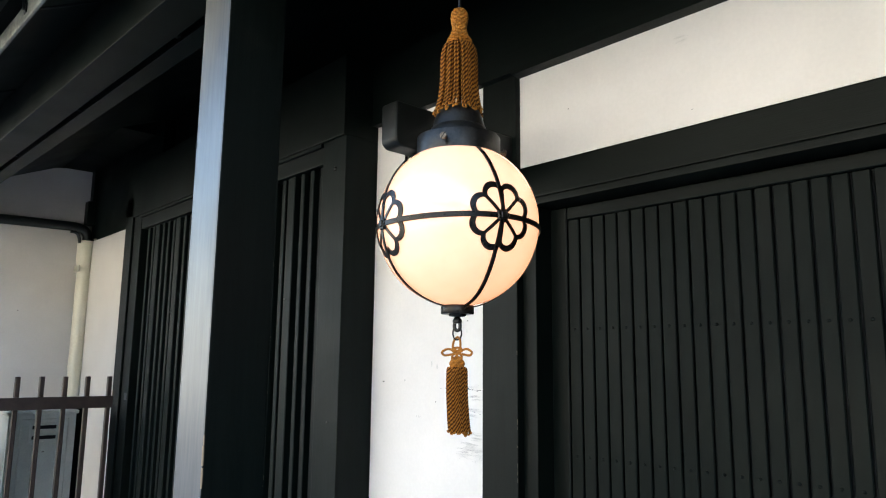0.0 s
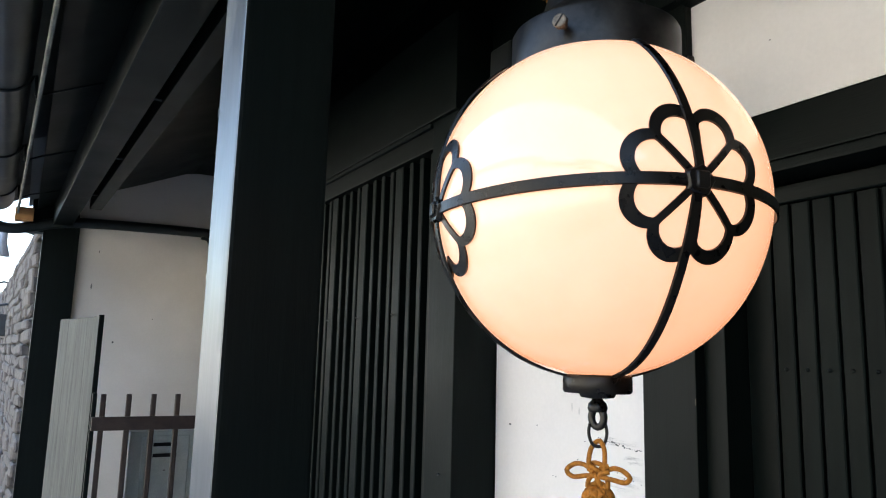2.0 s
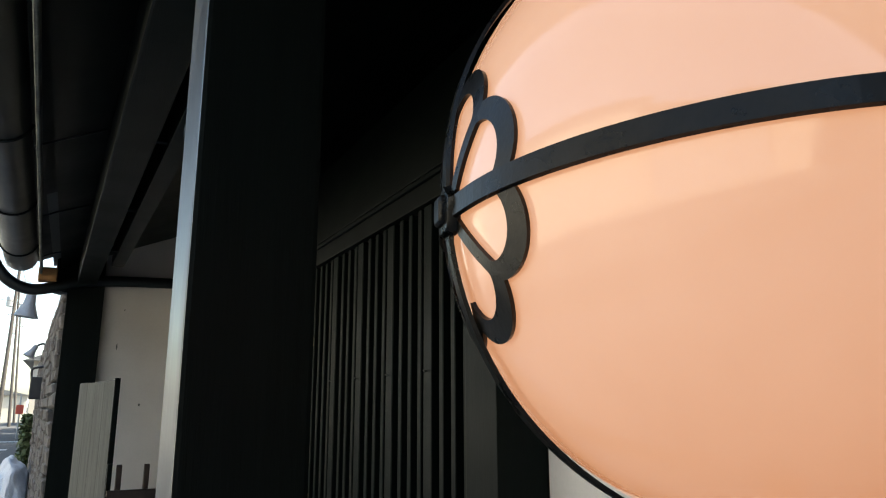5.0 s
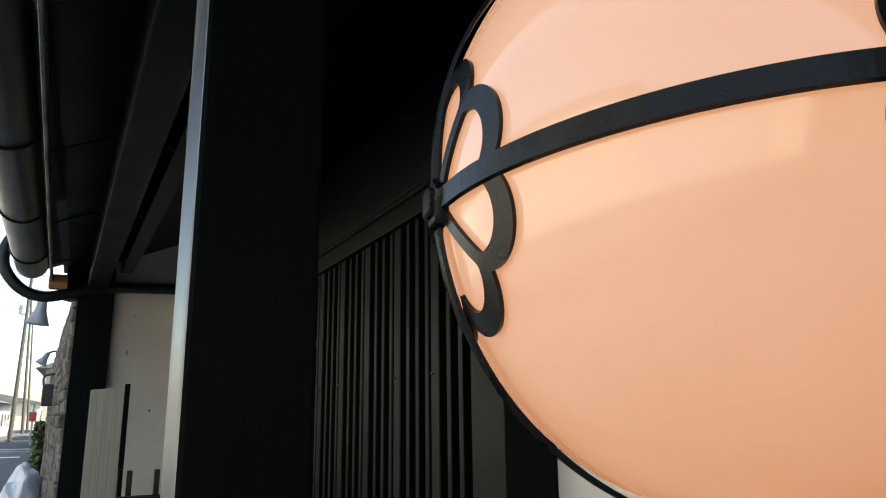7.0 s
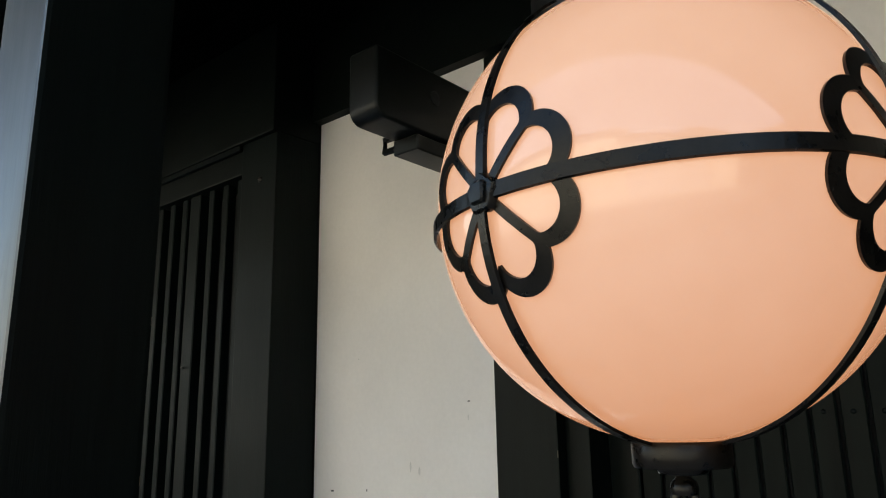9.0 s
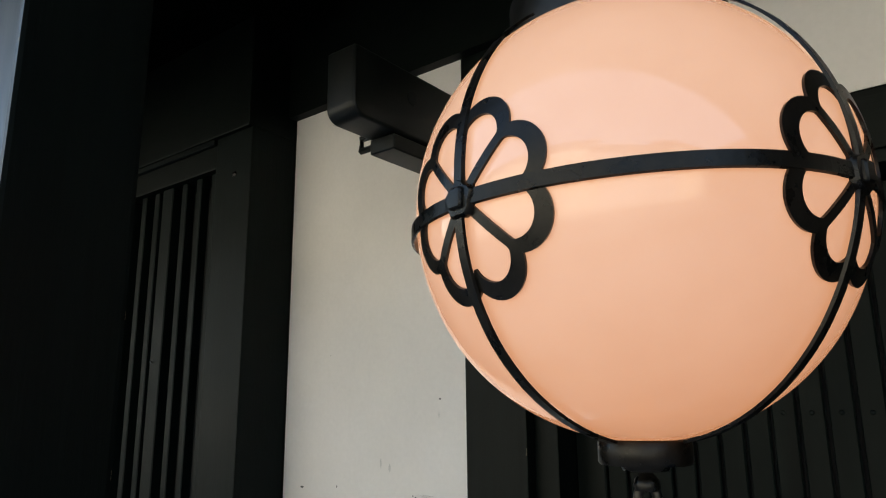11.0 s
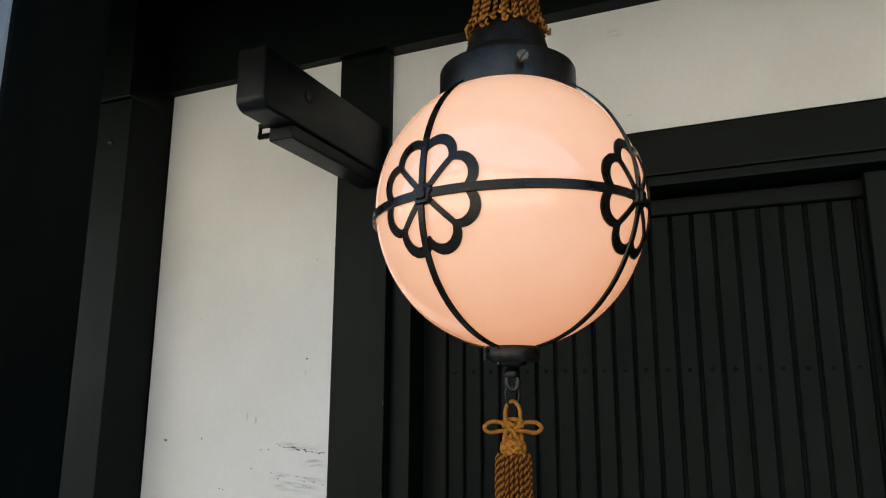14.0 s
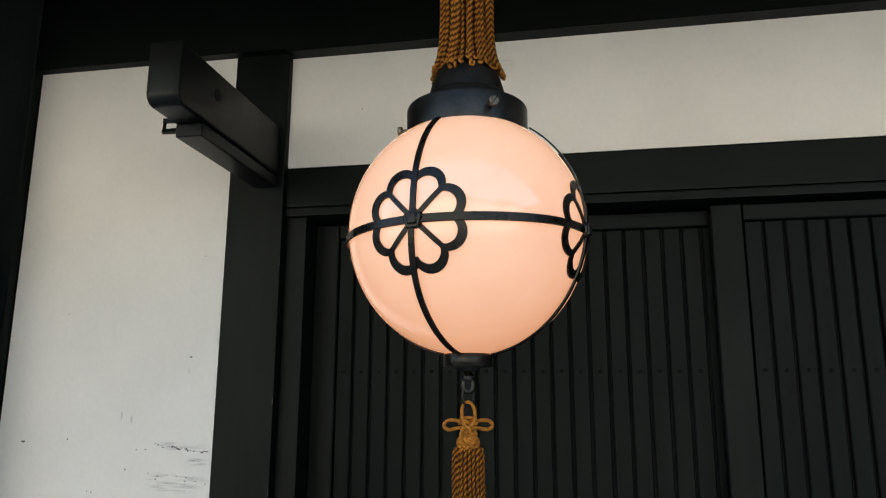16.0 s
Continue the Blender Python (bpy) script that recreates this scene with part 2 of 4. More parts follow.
def lathe(profile, centre, seg=48, bm=None):
    """Spin (radius, height) pairs about a vertical axis through centre."""
    bm = bm or bmesh.new()
    rings = []
    for r, z in profile:
        rings.append([bm.verts.new((centre[0] + r * math.cos(2 * math.pi * i / seg), centre[1] + r * math.sin(2 * math.pi * i / seg), centre[2] + z)) for i in range(seg)])
    for a, b in zip(rings, rings[1:]):
        for i in range(seg):
            bm.faces.new((a[i], a[(i + 1) % seg], b[(i + 1) % seg], b[i]))
    for ring in (rings[0], rings[-1]):
        bm.faces.new(ring)
    return bm


def tube(points, radius, seg=8, bm=None, closed=False, section=None):
    """Sweep a round (or given) section along points. section(i, a) -> radius at ring i, angle a."""
    bm = bm or bmesh.new()
    pts = [Vector(p) for p in points]
    n = len(pts)
    rings, side = [], None
    for i, p in enumerate(pts):
        if closed:
            d = (pts[(i + 1) % n] - pts[i - 1]).normalized()
        else:
            d = (pts[min(i + 1, n - 1)] - pts[max(i - 1, 0)]).normalized()
        if side is None:
            side = d.orthogonal().normalized()
        side = (side - d * side.dot(d)).normalized()
        other = d.cross(side)
        ring = []
        for j in range(seg):
            a = 2 * math.pi * j / seg
            r = section(i, a) if section else radius
            ring.append(bm.verts.new(p + (side * math.cos(a) + other * math.sin(a)) * r))
        rings.append(ring)
    pairs = list(zip(rings, rings[1:] + rings[:1])) if closed else list(zip(rings, rings[1:]))
    for a, b in pairs:
        for j in range(seg):
            bm.faces.new((a[j], a[(j + 1) % seg], b[(j + 1) % seg], b[j]))
    if not closed:
        bm.faces.new(rings[0])
        bm.faces.new(rings[-1])
    return bm


def smooth_path(points, per=8):
    """Catmull-Rom through the points."""
    p = [Vector(q) for q in points]
    p = [p[0] * 2 - p[1]] + p + [p[-1] * 2 - p[-2]]
    out = []
    for i in range(1, len(p) - 2):
        for k in range(per):
            t = k / per
            a, b, c, d = p[i - 1], p[i], p[i + 1], p[i + 2]
            out.append(0.5 * ((2 * b) + (c - a) * t + (2 * a - 5 * b + 4 * c - d) * t * t + (3 * b - a - 3 * c + d) * t ** 3))
    out.append(p[-2])
    return out


# ---- ground and street floor ----
def slab(x0, x1, y0, y1, z0, z1):
    return box(x0, x1, y0, y1, z0, z1, bevel=0)


bm = bmesh.new()
bmesh.ops.create_grid(bm, x_segments=4, y_segments=4, size=600)
setting("ground", bm, M_GROUND, "pale dusty ground stretching to the horizon", "ground")
setting("road", slab(-220, 40, -7.6, -1.6, -0.15, 0.012), M_ASPHALT, "grey asphalt street in bright daylight", "road")
setting("pavement", slab(-5.9, 8, -1.55, 2.6, -0.15, 0.1), M_CONCRETE, "pale concrete pavement in front of the house", "pavement")

# ---- house front ----
setting("wall_1", slab(-2.27, -1.665, 1.787, 1.95, 0.1, 2.527), M_PLASTER, "white plaster wall panel with dark scuffs", "wall")
setting("wall_2", slab(-1.51, 2.6, 1.802, 1.95, 2.207, 2.5185), M_PLASTER, "white plaster panel above the sliding doors", "wall")
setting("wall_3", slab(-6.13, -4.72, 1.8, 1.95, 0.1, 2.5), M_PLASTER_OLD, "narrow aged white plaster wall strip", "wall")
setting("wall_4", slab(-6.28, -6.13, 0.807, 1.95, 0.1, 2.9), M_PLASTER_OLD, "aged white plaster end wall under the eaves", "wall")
bm = bmesh.new()
prof = [(0.84, 2.9), (1.95, 2.9), (1.95, 3.09), (1.6, 3.085), (1.5, 3.07), (1.2, 2.94)]
for x in (-6.28, -6.132):
    bm.faces.new([bm.verts.new((x, y, z)) for y, z in prof])
bm.verts.ensure_lookup_table()
n = len(prof)
for i in range(n):
    j = (i + 1) % n
    bm.faces.new((bm.verts[i], bm.verts[j], bm.verts[n + j], bm.verts[n + i]))
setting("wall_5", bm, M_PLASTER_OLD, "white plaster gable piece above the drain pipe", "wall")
# taller than the visible front so that it blocks the sun
setting("wall_6", slab(-6.28, 3.0, 2.16, 2.3, 0.1, 6.2), M_TX, "plain dark wall closing the house, raised unseen to shade the front", "wall")
setting("wall_7", slab(-6.28, -4.72, 1.82, 2.16, 2.5, 3.2), M_TX, "dark boarding above the narrow plaster strip", "wall")


def post(name, x0, x1, y0, y1, z0, z1, label, mat=None, bevel=0.004):
    return setting(name, box(x0, x1, y0, y1, z0, z1, bevel, seg=2), mat or M_TZ, label, "post")


def beam(name, x0, x1, y0, y1, z0, z1, label, mat=None, bevel=0.004):
    return setting(name, box(x0, x1, y0, y1, z0, z1, bevel, seg=2), mat or M_TX, label, "beam")


side_post = post("wall_post", -1.664, -1.511, 1.782, 1.96, 0.1, 2.5265, "black timber post between plaster wall and sliding doors")
post("corner_post", -2.272, -2.0, 1.96, 2.16, 0.1, 2.53, "black timber post behind the plaster wall")
post("wall_post", -4.72, -4.6, 1.62, 1.96, 0.1, 2.6, "black timber post at the end of the lattice window")
post("end_post", -6.3, -6.08, 0.58, 0.807, 0.1, 2.56, "dark timber post at the end wall")
post("wall_post", 1.2, 1.36, 1.765, 1.96, 0.1, 2.518, "black timber post beside the sliding doors")
bm = box(-2.272, 2.6, 1.757, 1.96, 2.5275, 2.8, 0)
box(-1.511, 2.6, 1.757, 1.96, 2.519, 2.5275, 0, bm)
setting("head_beam", bm, M_TX, "heavy black timber beam above the plaster panels", "beam")
beam("head_beam", -4.72, -2.2725, 1.62, 1.96, 2.465, 2.8, "black timber beam above the lattice window")
beam("door_lintel", -1.5105, 1.1995, 1.797, 1.96, 2.1, 2.205, "black timber lintel over the sliding doors")
beam("door_track", -1.5105, 1.1995, 1.8, 1.96, 2.076, 2.099, "black timber groove rail above the doors")
post("door_jamb", -1.5105, -1.455, 1.81, 1.96, 0.1, 2.075, "black timber jamb beside the sliding door")
beam("tie_beam", -6.28, -4.8, 1.55, 1.8, 3.095, 3.25, "black timber tie beam under the roof")
bm = box(-6.13, -6.05, 1.785, 1.8195, 2.8305, 3.09, 0.003)
box(-6.13, -6.05, 1.752, 1.8195, 2.64, 2.83, 0.003, bm)
setting("corner_block", bm, M_TZ, "dark stepped timber block in the corner of the end wall", "trim")
beam("upper_band", -6.28, 2.6, 1.9, 2.15, 2.81, 3.3, "black timber boarding under the roof")

# sloping roof underside, purlins and fascia
SLOPE = 0.42


def roof_z(y):
    return 2.66 + SLOPE * (y - 0.53)


def askew(bm):
    for v in bm.verts:
        v.co.y += 0.0267 * (v.co.x + 3.6)
    return bm


def sloped(x0, x1, y0, y1, thick, lift=0.0):
    bm = bmesh.new()
    c = [(x, y, roof_z(y) + lift + dz) for x in (x0, x1) for y, dz in ((y0, 0), (y1, 0), (y1, thick), (y0, thick))]
    v = [bm.verts.new(p) for p in c]
    for f in ((0, 1, 2, 3), (4, 5, 6, 7), (0, 1, 5, 4), (1, 2, 6, 5), (2, 3, 7, 6), (3, 0, 4, 7)):
        bm.faces.new([v[i] for i in f])
    return bm


setting("ceiling", sloped(-6.3, 3.0, 0.53, 2.2, 0.05), M_TX, "black boarded underside of the eaves", "ceiling")
setting("roof", sloped(-6.35, 3.05, 0.475, 2.25, 0.1, 0.075), M_ROOF, "grey tiled eaves roof", "roof")
setting("purlin", askew(box(-6.1, 3.0, 0.7, 0.818, 2.55, 2.75, 0.006, seg=2)), M_TX, "black timber purlin under the eaves", "beam")
setting("purlin", askew(box(-5.42, 3.0, 0.862, 0.932, 2.575, 2.83, 0.006, seg=2)), M_TX, "black timber purlin under the eaves", "beam")
for x in (-5.0, -4.05, -3.1, -2.15):
    setting("spacer", askew(box(x - 0.011, x + 0.011, 0.8185, 0.8615, 2.585, 2.615, 0.003)), M_TY, "short dark spacer block between the purlins", "trim")
setting("fascia", askew(box(-5.985, 3.0, 0.475, 0.488, 2.59, 2.65, 0.003)), M_FASCIA, "worn pale fascia board along the eaves", "trim")
setting("eave_board", askew(sloped(-6.1, 3.0, 0.436, 0.57, 0.02, 0.066)), M_TX, "dark board closing the eaves behind the gutter", "trim")
# unseen slab, added with the tall rear wall to block the sun
setting("upper_roof", slab(-6.6, 3.3, 1.7, 6.0, 6.2, 6.35), M_ROOF, "unseen grey roof slab added to keep the front in shade", "roof")
setting("wall_8", slab(3.0, 3.15, 1.0, 6.0, 0.1, 6.2), M_WALLC, "plain wall closing the house", "wall")

# added out of view: stops a sunlit patch from showing in the globe
setting("wall_9", slab(3.2, 16.0, 1.2, 6.0, 0.0, 6.3), M_WALLC, "unseen plain brown block added to keep sun off the street on the right", "wall")

# worn post that carries the eaves
eave_post = thing("eave_post", (-1.593, 0.845, 0.1), "glossy black timber post with worn edges under the eaves", "post", kind="structure")
bm = box(-1.66, -1.515, 0.771, 0.92, 0.1, 2.5495, 0.006, seg=2)
shaft = part("shaft", bm, M_POST, eave_post)
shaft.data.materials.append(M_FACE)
# faces turned to the street take a paler grey than the rest
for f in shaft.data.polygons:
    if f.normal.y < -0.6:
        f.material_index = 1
M_CHIP_DULL = timber("dull_worn_wood", 2, (0.06, 0.05, 0.035), (0.16, 0.13, 0.09), rough=0.7)
CHIP = timber("bare_chip_wood", 2, (0.22, 0.15, 0.09), (0.4, 0.3, 0.2), rough=0.7)
_r = random.Random(4)
for y, zs in ((0.773, (1.47, 2.21, 2.09)), (0.918, (1.13, 1.16, 1.22, 1.27, 1.292, 1.31, 1.36, 1.397, 1.42, 1.45, 1.5, 1.53, 1.58, 1.623, 1.65, 1.72, 1.8, 2.058, 2.17))):
    for z in zs:
        h = _r.uniform(0.004, 0.012)
        w = _r.uniform(0.0009, 0.002)
        bm = box(-1.5195, -1.5162, y - w, y + w, z - h / 2, z + h / 2, 0.0007)
        part("chip", bm, CHIP, eave_post)
for z0, z1, w in ((1.3, 1.345, 0.0022), (1.347, 1.39, 0.003), (1.39, 1.413, 0.0016), (1.262, 1.28, 0.0016)):
    bm = box(-1.52, -1.5156, 0.7735 - w, 0.7735 + w, z0, z1, 0.0012)
    for v in bm.verts:
        v.co.y += _r.uniform(-0.0008, 0.0008)
    part("chip", bm, CHIP, eave_post)
bm = lathe([(0.002, 0), (0.0045, 0.0008), (0.006, 0.0012), (0.002, 0.0016)], (0, 0, 0), 12)
for v in bm.verts:
    v.co = Vector((-1.656 + v.co.x * 0.7, 0.7715 - v.co.z, 2.091 + v.co.y * 1.6))
part("knot", bm, M_TZ, eave_post, "dark knot in the wood")

for i in range(20):
    z = _r.uniform(0.95, 1.5) if i > 3 else _r.uniform(1.5, 2.0)
    h, w = _r.uniform(0.003, 0.016), _r.uniform(0.0001, 0.0007)
    bm = box(-1.5125 - w, -1.5118 + w * 0.4, 1.7812, 1.7835 + w, z - h / 2, z + h / 2, 0.0004)
    chip = new("chip", finish("chip", bm, M_CHIP_DULL))
    chip.parent = side_post

# ---- sliding doors ----
PITCH = 0.0462


def slat_mesh(name, w, d, h, mat):
    return finish(name, box(-w / 2, w / 2, 0, d, 0, h, 0.0025), mat)


SLAT = slat_mesh("slat", 0.0396, 0.014, 1.96, M_SLAT)
bm = lathe([(0.0045, 0), (0.0045, 0.001), (0.003, 0.0028), (0.001, 0.0033)], (0, 0, 0), 10)
for v in bm.verts:
    v.co = Vector((v.co.x, -v.co.z, v.co.y))
STUD = finish("stud", bm, M_TZ, True)


def sliding_door(name, xs, y, x0, x1, label):
    d = thing(name, ((x0 + x1) / 2, y, 0.1), label, "door", kind="structure")
    part("stile", box(x0, xs[0] - PITCH / 2, y - 0.006, y + 0.03, 0.1, 2.07, 0.003), M_TZ, d)
    part("stile", box(xs[-1] + PITCH / 2, x1, y - 0.006, y + 0.03, 0.1, 2.07, 0.003), M_TZ, d)
    part("top_rail", box(xs[0] - PITCH / 2 + 0.0005, xs[-1] + PITCH / 2 - 0.0005, y - 0.003, y + 0.03, 2.03, 2.07, 0.003), M_TX, d)
    # near-black sheet paints the shade in the grooves between slats
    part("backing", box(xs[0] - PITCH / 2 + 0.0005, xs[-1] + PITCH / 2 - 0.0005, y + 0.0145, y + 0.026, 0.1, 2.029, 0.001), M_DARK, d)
    for x in xs:
        piece("slat", SLAT, d, Matrix.Translation((x, y + _r.uniform(-0.001, 0.001), 0.068)))
        for z in (1.68, 1.297):
            piece("stud", STUD, d, Matrix.Translation((x, y - 0.0012, z)))
    return d


sliding_door("door_1", [-1.368 + PITCH * i for i in range(21)], 1.891, -1.455, -0.4, "black sliding door faced with narrow vertical slats")
sliding_door("door_2", [-0.357 + PITCH * i for i in range(21)], 1.845, -0.452, 0.63, "black slatted sliding door standing in front of its neighbour")
sliding_door("door_3", [0.72 + PITCH * i for i in range(10)], 1.891, 0.6, 1.2, "black slatted sliding door at the side")

# ---- lattice window ----
win = thing("window_1", (-3.4, 1.65, 0.3), "black timber lattice window with upright bars", "window", kind="structure")
part("stile", box(-2.437, -2.273, 1.633, 1.786, 0.1, 2.465, 0.004, seg=2), M_BAR, win)
part("stile", box(-4.6, -4.48, 1.633, 1.786, 0.1, 2.4645, 0.004, seg=2), M_TZ, win)
part("top_rail", box(-4.4795, -2.4375, 1.636, 1.75, 2.376, 2.464, 0.004, seg=2), M_TX, win)
part("cap_rail", box(-4.4795, -2.4375, 1.622, 1.6355, 2.446, 2.4635, 0.002), M_TX, win)
# near-black sheet in place of the unlit room behind the bars
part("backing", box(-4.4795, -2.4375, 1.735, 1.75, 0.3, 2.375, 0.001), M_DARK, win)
part("sill", box(-4.4795, -2.4375, 1.62, 1.75, 0.3, 0.38, 0.004), M_TX, win)
WIDE = finish("wide_bar", box(-0.029, 0.029, 0, 0.035, 0, 1.995, 0.003), M_BAR)
THIN = finish("bar", box(-0.0135, 0.0135, 0, 0.03, 0, 1.995, 0.0025), M_BAR)
NAILM = finish("nail", tube([(0, 0, 0), (0, -0.014, 0.001), (0, -0.018, 0.001)], 0.003, 6), M_NAIL)
for k in range(7):
    cx = -2.719 - 0.3085 * k
    if cx > -4.45:
        piece("wide_bar", WIDE, win, Matrix.Translation((cx, 1.654, 0.381)))
        piece("nail", NAILM, win, Matrix.Translation((cx - 0.018, 1.654, 1.837)) @ Matrix.Rotation(0.9, 4, "Z"))
    for q in (1, 2, 3):
        x = cx + 0.0765 * q + 0.01
        if -4.46 < x < -2.46:
            piece("bar", THIN, win, Matrix.Translation((x, 1.658, 0.381)))
for x, z in ((-2.345, 1.345),):
    piece("nail", NAILM, win, Matrix.Translation((x, 1.634, z)) @ Matrix.Rotation(0.9, 4, "Z"))
bm = lathe([(0.009, 0), (0.009, 0.002), (0.005, 0.005), (0.001, 0.0055)], (0, 0, 0), 14)
for v in bm.verts:
    v.co = Vector((-2.345 + v.co.x, 1.6335 - v.co.z, 2.339 + v.co.y))
part("screw", bm, M_IRON, win, "dark screw head", True)
part("bolt_plate", box(-4.53, -4.49, 1.628, 1.6325, 1.335, 1.375, 0.002), M_NAIL, win, "small dull steel bolt plate")

# ---- bracket arm on the wall post ----
arm = thing("bracket_arm", (-1.561, 1.76, 2.2), "black rounded bracket arm standing out from the post", "bracket")
bm = bmesh.new()
bmesh.ops.create_cube(bm, size=1)
for v in bm.verts:
    v.co = Vector((-1.561 + v.co.x * 0.072, 1.5355 + v.co.y * 0.491, 2.247 + v.co.z * 0.132))
es = [e for e in bm.edges if all(abs(v.co.y - 1.29) < 0.001 and v.co.z < 2.2 for v in e.verts)]
bmesh.ops.bevel(bm, geom=es, offset=0.026, segments=7, affect="EDGES", profile=0.5)
es = [e for e in bm.edges if e.calc_face_angle(0) > 0.9]
bmesh.ops.bevel(bm, geom=es, offset=0.007, segments=3, affect="EDGES", profile=0.5)
part("arm", bm, M_ARM, arm, smooth=True)
part("batten", box(-1.592, -1.531, 1.397, 1.7815, 2.1505, 2.1805, 0.006, seg=3), M_ARM, arm, smooth=True)
part("hook", tube([(-1.58, 1.41, 2.194), (-1.626, 1.41, 2.194), (-1.627, 1.41, 2.17), (-1.582, 1.41, 2.17)], 0.0065, 4), M_ARM, arm, "small black square hook")
bm = lathe([(0.014, 0), (0.0135, 0.002), (0.008, 0.003)], (0, 0, 0), 14)
for v in bm.verts:
    v.co = Vector((-1.525 + v.co.z, 1.44 + v.co.x, 2.259 + v.co.y))
part("plug", bm, M_DARK, arm, "dark round plug")

# ---- lantern ----
LC = Vector((-0.905, 0.9415, 1.8165))
R = 0.1432
CR = Vector((0.948, 0.317, 0))  # the plane in which the cord knot lies
SAG = -0.0145  # the strap and the flowers sit below the middle of the globe
HUBS = [radians(a) for a in (-104.4, -13.9, 75.4, 166.0)]
lantern = thing("lantern", LC, "round opal glass lantern glowing peach in black ironwork with gold-brown tassels", "lantern")


def blown(z):
    """The blown glass is a little longer below its middle."""
    return z * (1 + 0.03 * min(1.0, max(0.0, -z / R - 0.1) / 0.5)) if z < 0 else z


def sag_at(a):
    """The strap hangs slightly askew, higher on the door side."""
    return SAG + 0.0044 * max(0.0, math.cos(a - HUBS[1])) ** 3


bm = bmesh.new()
bmesh.ops.create_uvsphere(bm, u_segments=96, v_segments=64, radius=R)
for v in bm.verts:
    v.co.z = blown(v.co.z)
bmesh.ops.translate(bm, verts=bm.verts, vec=LC)
part("globe", bm, M_OPAL, lantern, "glowing opal glass globe", True)


def strap(rows, w, thick, closed):
    """A flat iron strip through rows of (place, outward, sideways)."""
    bm = bmesh.new()
    rings = [[bm.verts.new(p + o * r + s * q * w / 2) for r, q in ((0, -1), (thick, -0.86), (thick, 0.86), (0, 1))] for p, o, s in rows]
    for a, b in list(zip(rings, rings[1:])) + ([(rings[-1], rings[0])] if closed else []):
        for i in range(4):
            j = (i + 1) % 4
            bm.faces.new((a[i], a[j], b[j], b[i]))
    if not closed:
        bm.faces.new(rings[0])
        bm.faces.new(rings[-1])
    return bm


rows = []
for i in range(144):
    a = 2 * math.pi * i / 144
    near = max(0, 1 - min(abs((a - h + math.pi) % (2 * math.pi) - math.pi) for h in HUBS) / 0.09)
    d = Vector((math.cos(a), math.sin(a), 0))
    rows.append((LC + d * (0.1444 + 0.0016 * near) + Vector((0, 0, sag_at(a))), d, Vector((0, 0, 1))))
part("equator_band", strap(rows, 0.0096, 0.0018, True), M_IRON, lantern, "black iron strap")
for a, twist, turn in zip(HUBS, (2.5, 3.0, 0.0, 0.0), (0.0, 7.0, 0.0, 0.0)):
    rows = []
    for i in range(56):
        e = radians(-78 + 132 * i / 55)
        off = 0.0008 + 0.0016 * math.cos(e) ** 0.7 + 0.0014 * max(0.0, math.sin(-e * 180 / 78)) ** 1.2
        b = a - radians(twist) * math.sin(math.pi * max(0.0, -e) / radians(78)) - radians(turn) * max(0.0, e) / radians(54)
        d = Vector((math.cos(b) * math.cos(e), math.sin(b) * math.cos(e), math.sin(e)))
        p = d * (R + off)
        p.z = blown(p.z)
        rows.append((LC + p, d, Vector((-math.sin(b), math.cos(b), 0))))
    part("upright_band", strap(rows, 0.0074, 0.0018, False), M_IRON, lantern, "black iron strap")


def ray_out(c, ang, lines, circle):
    """Distance from c along ang to the nearest of the half-plane lines (n, d: n.p <= d) and, if given, the circle."""
    u = (math.cos(ang), math.sin(ang))
    best = 1.0
    for (nx, ny), d in lines:
        den = nx * u[0] + ny * u[1]
        if den > 1e-9:
            best = min(best, (d - nx * c[0] - ny * c[1]) / den)
    if circle:
        (ox, oy), rad = circle
        fx, fy = c[0] - ox, c[1] - oy
        b = fx * u[0] + fy * u[1]
        q = b * b - (fx * fx + fy * fy - rad * rad)
        if q > 0:
            best = min(best, -b + math.sqrt(q))
    return best


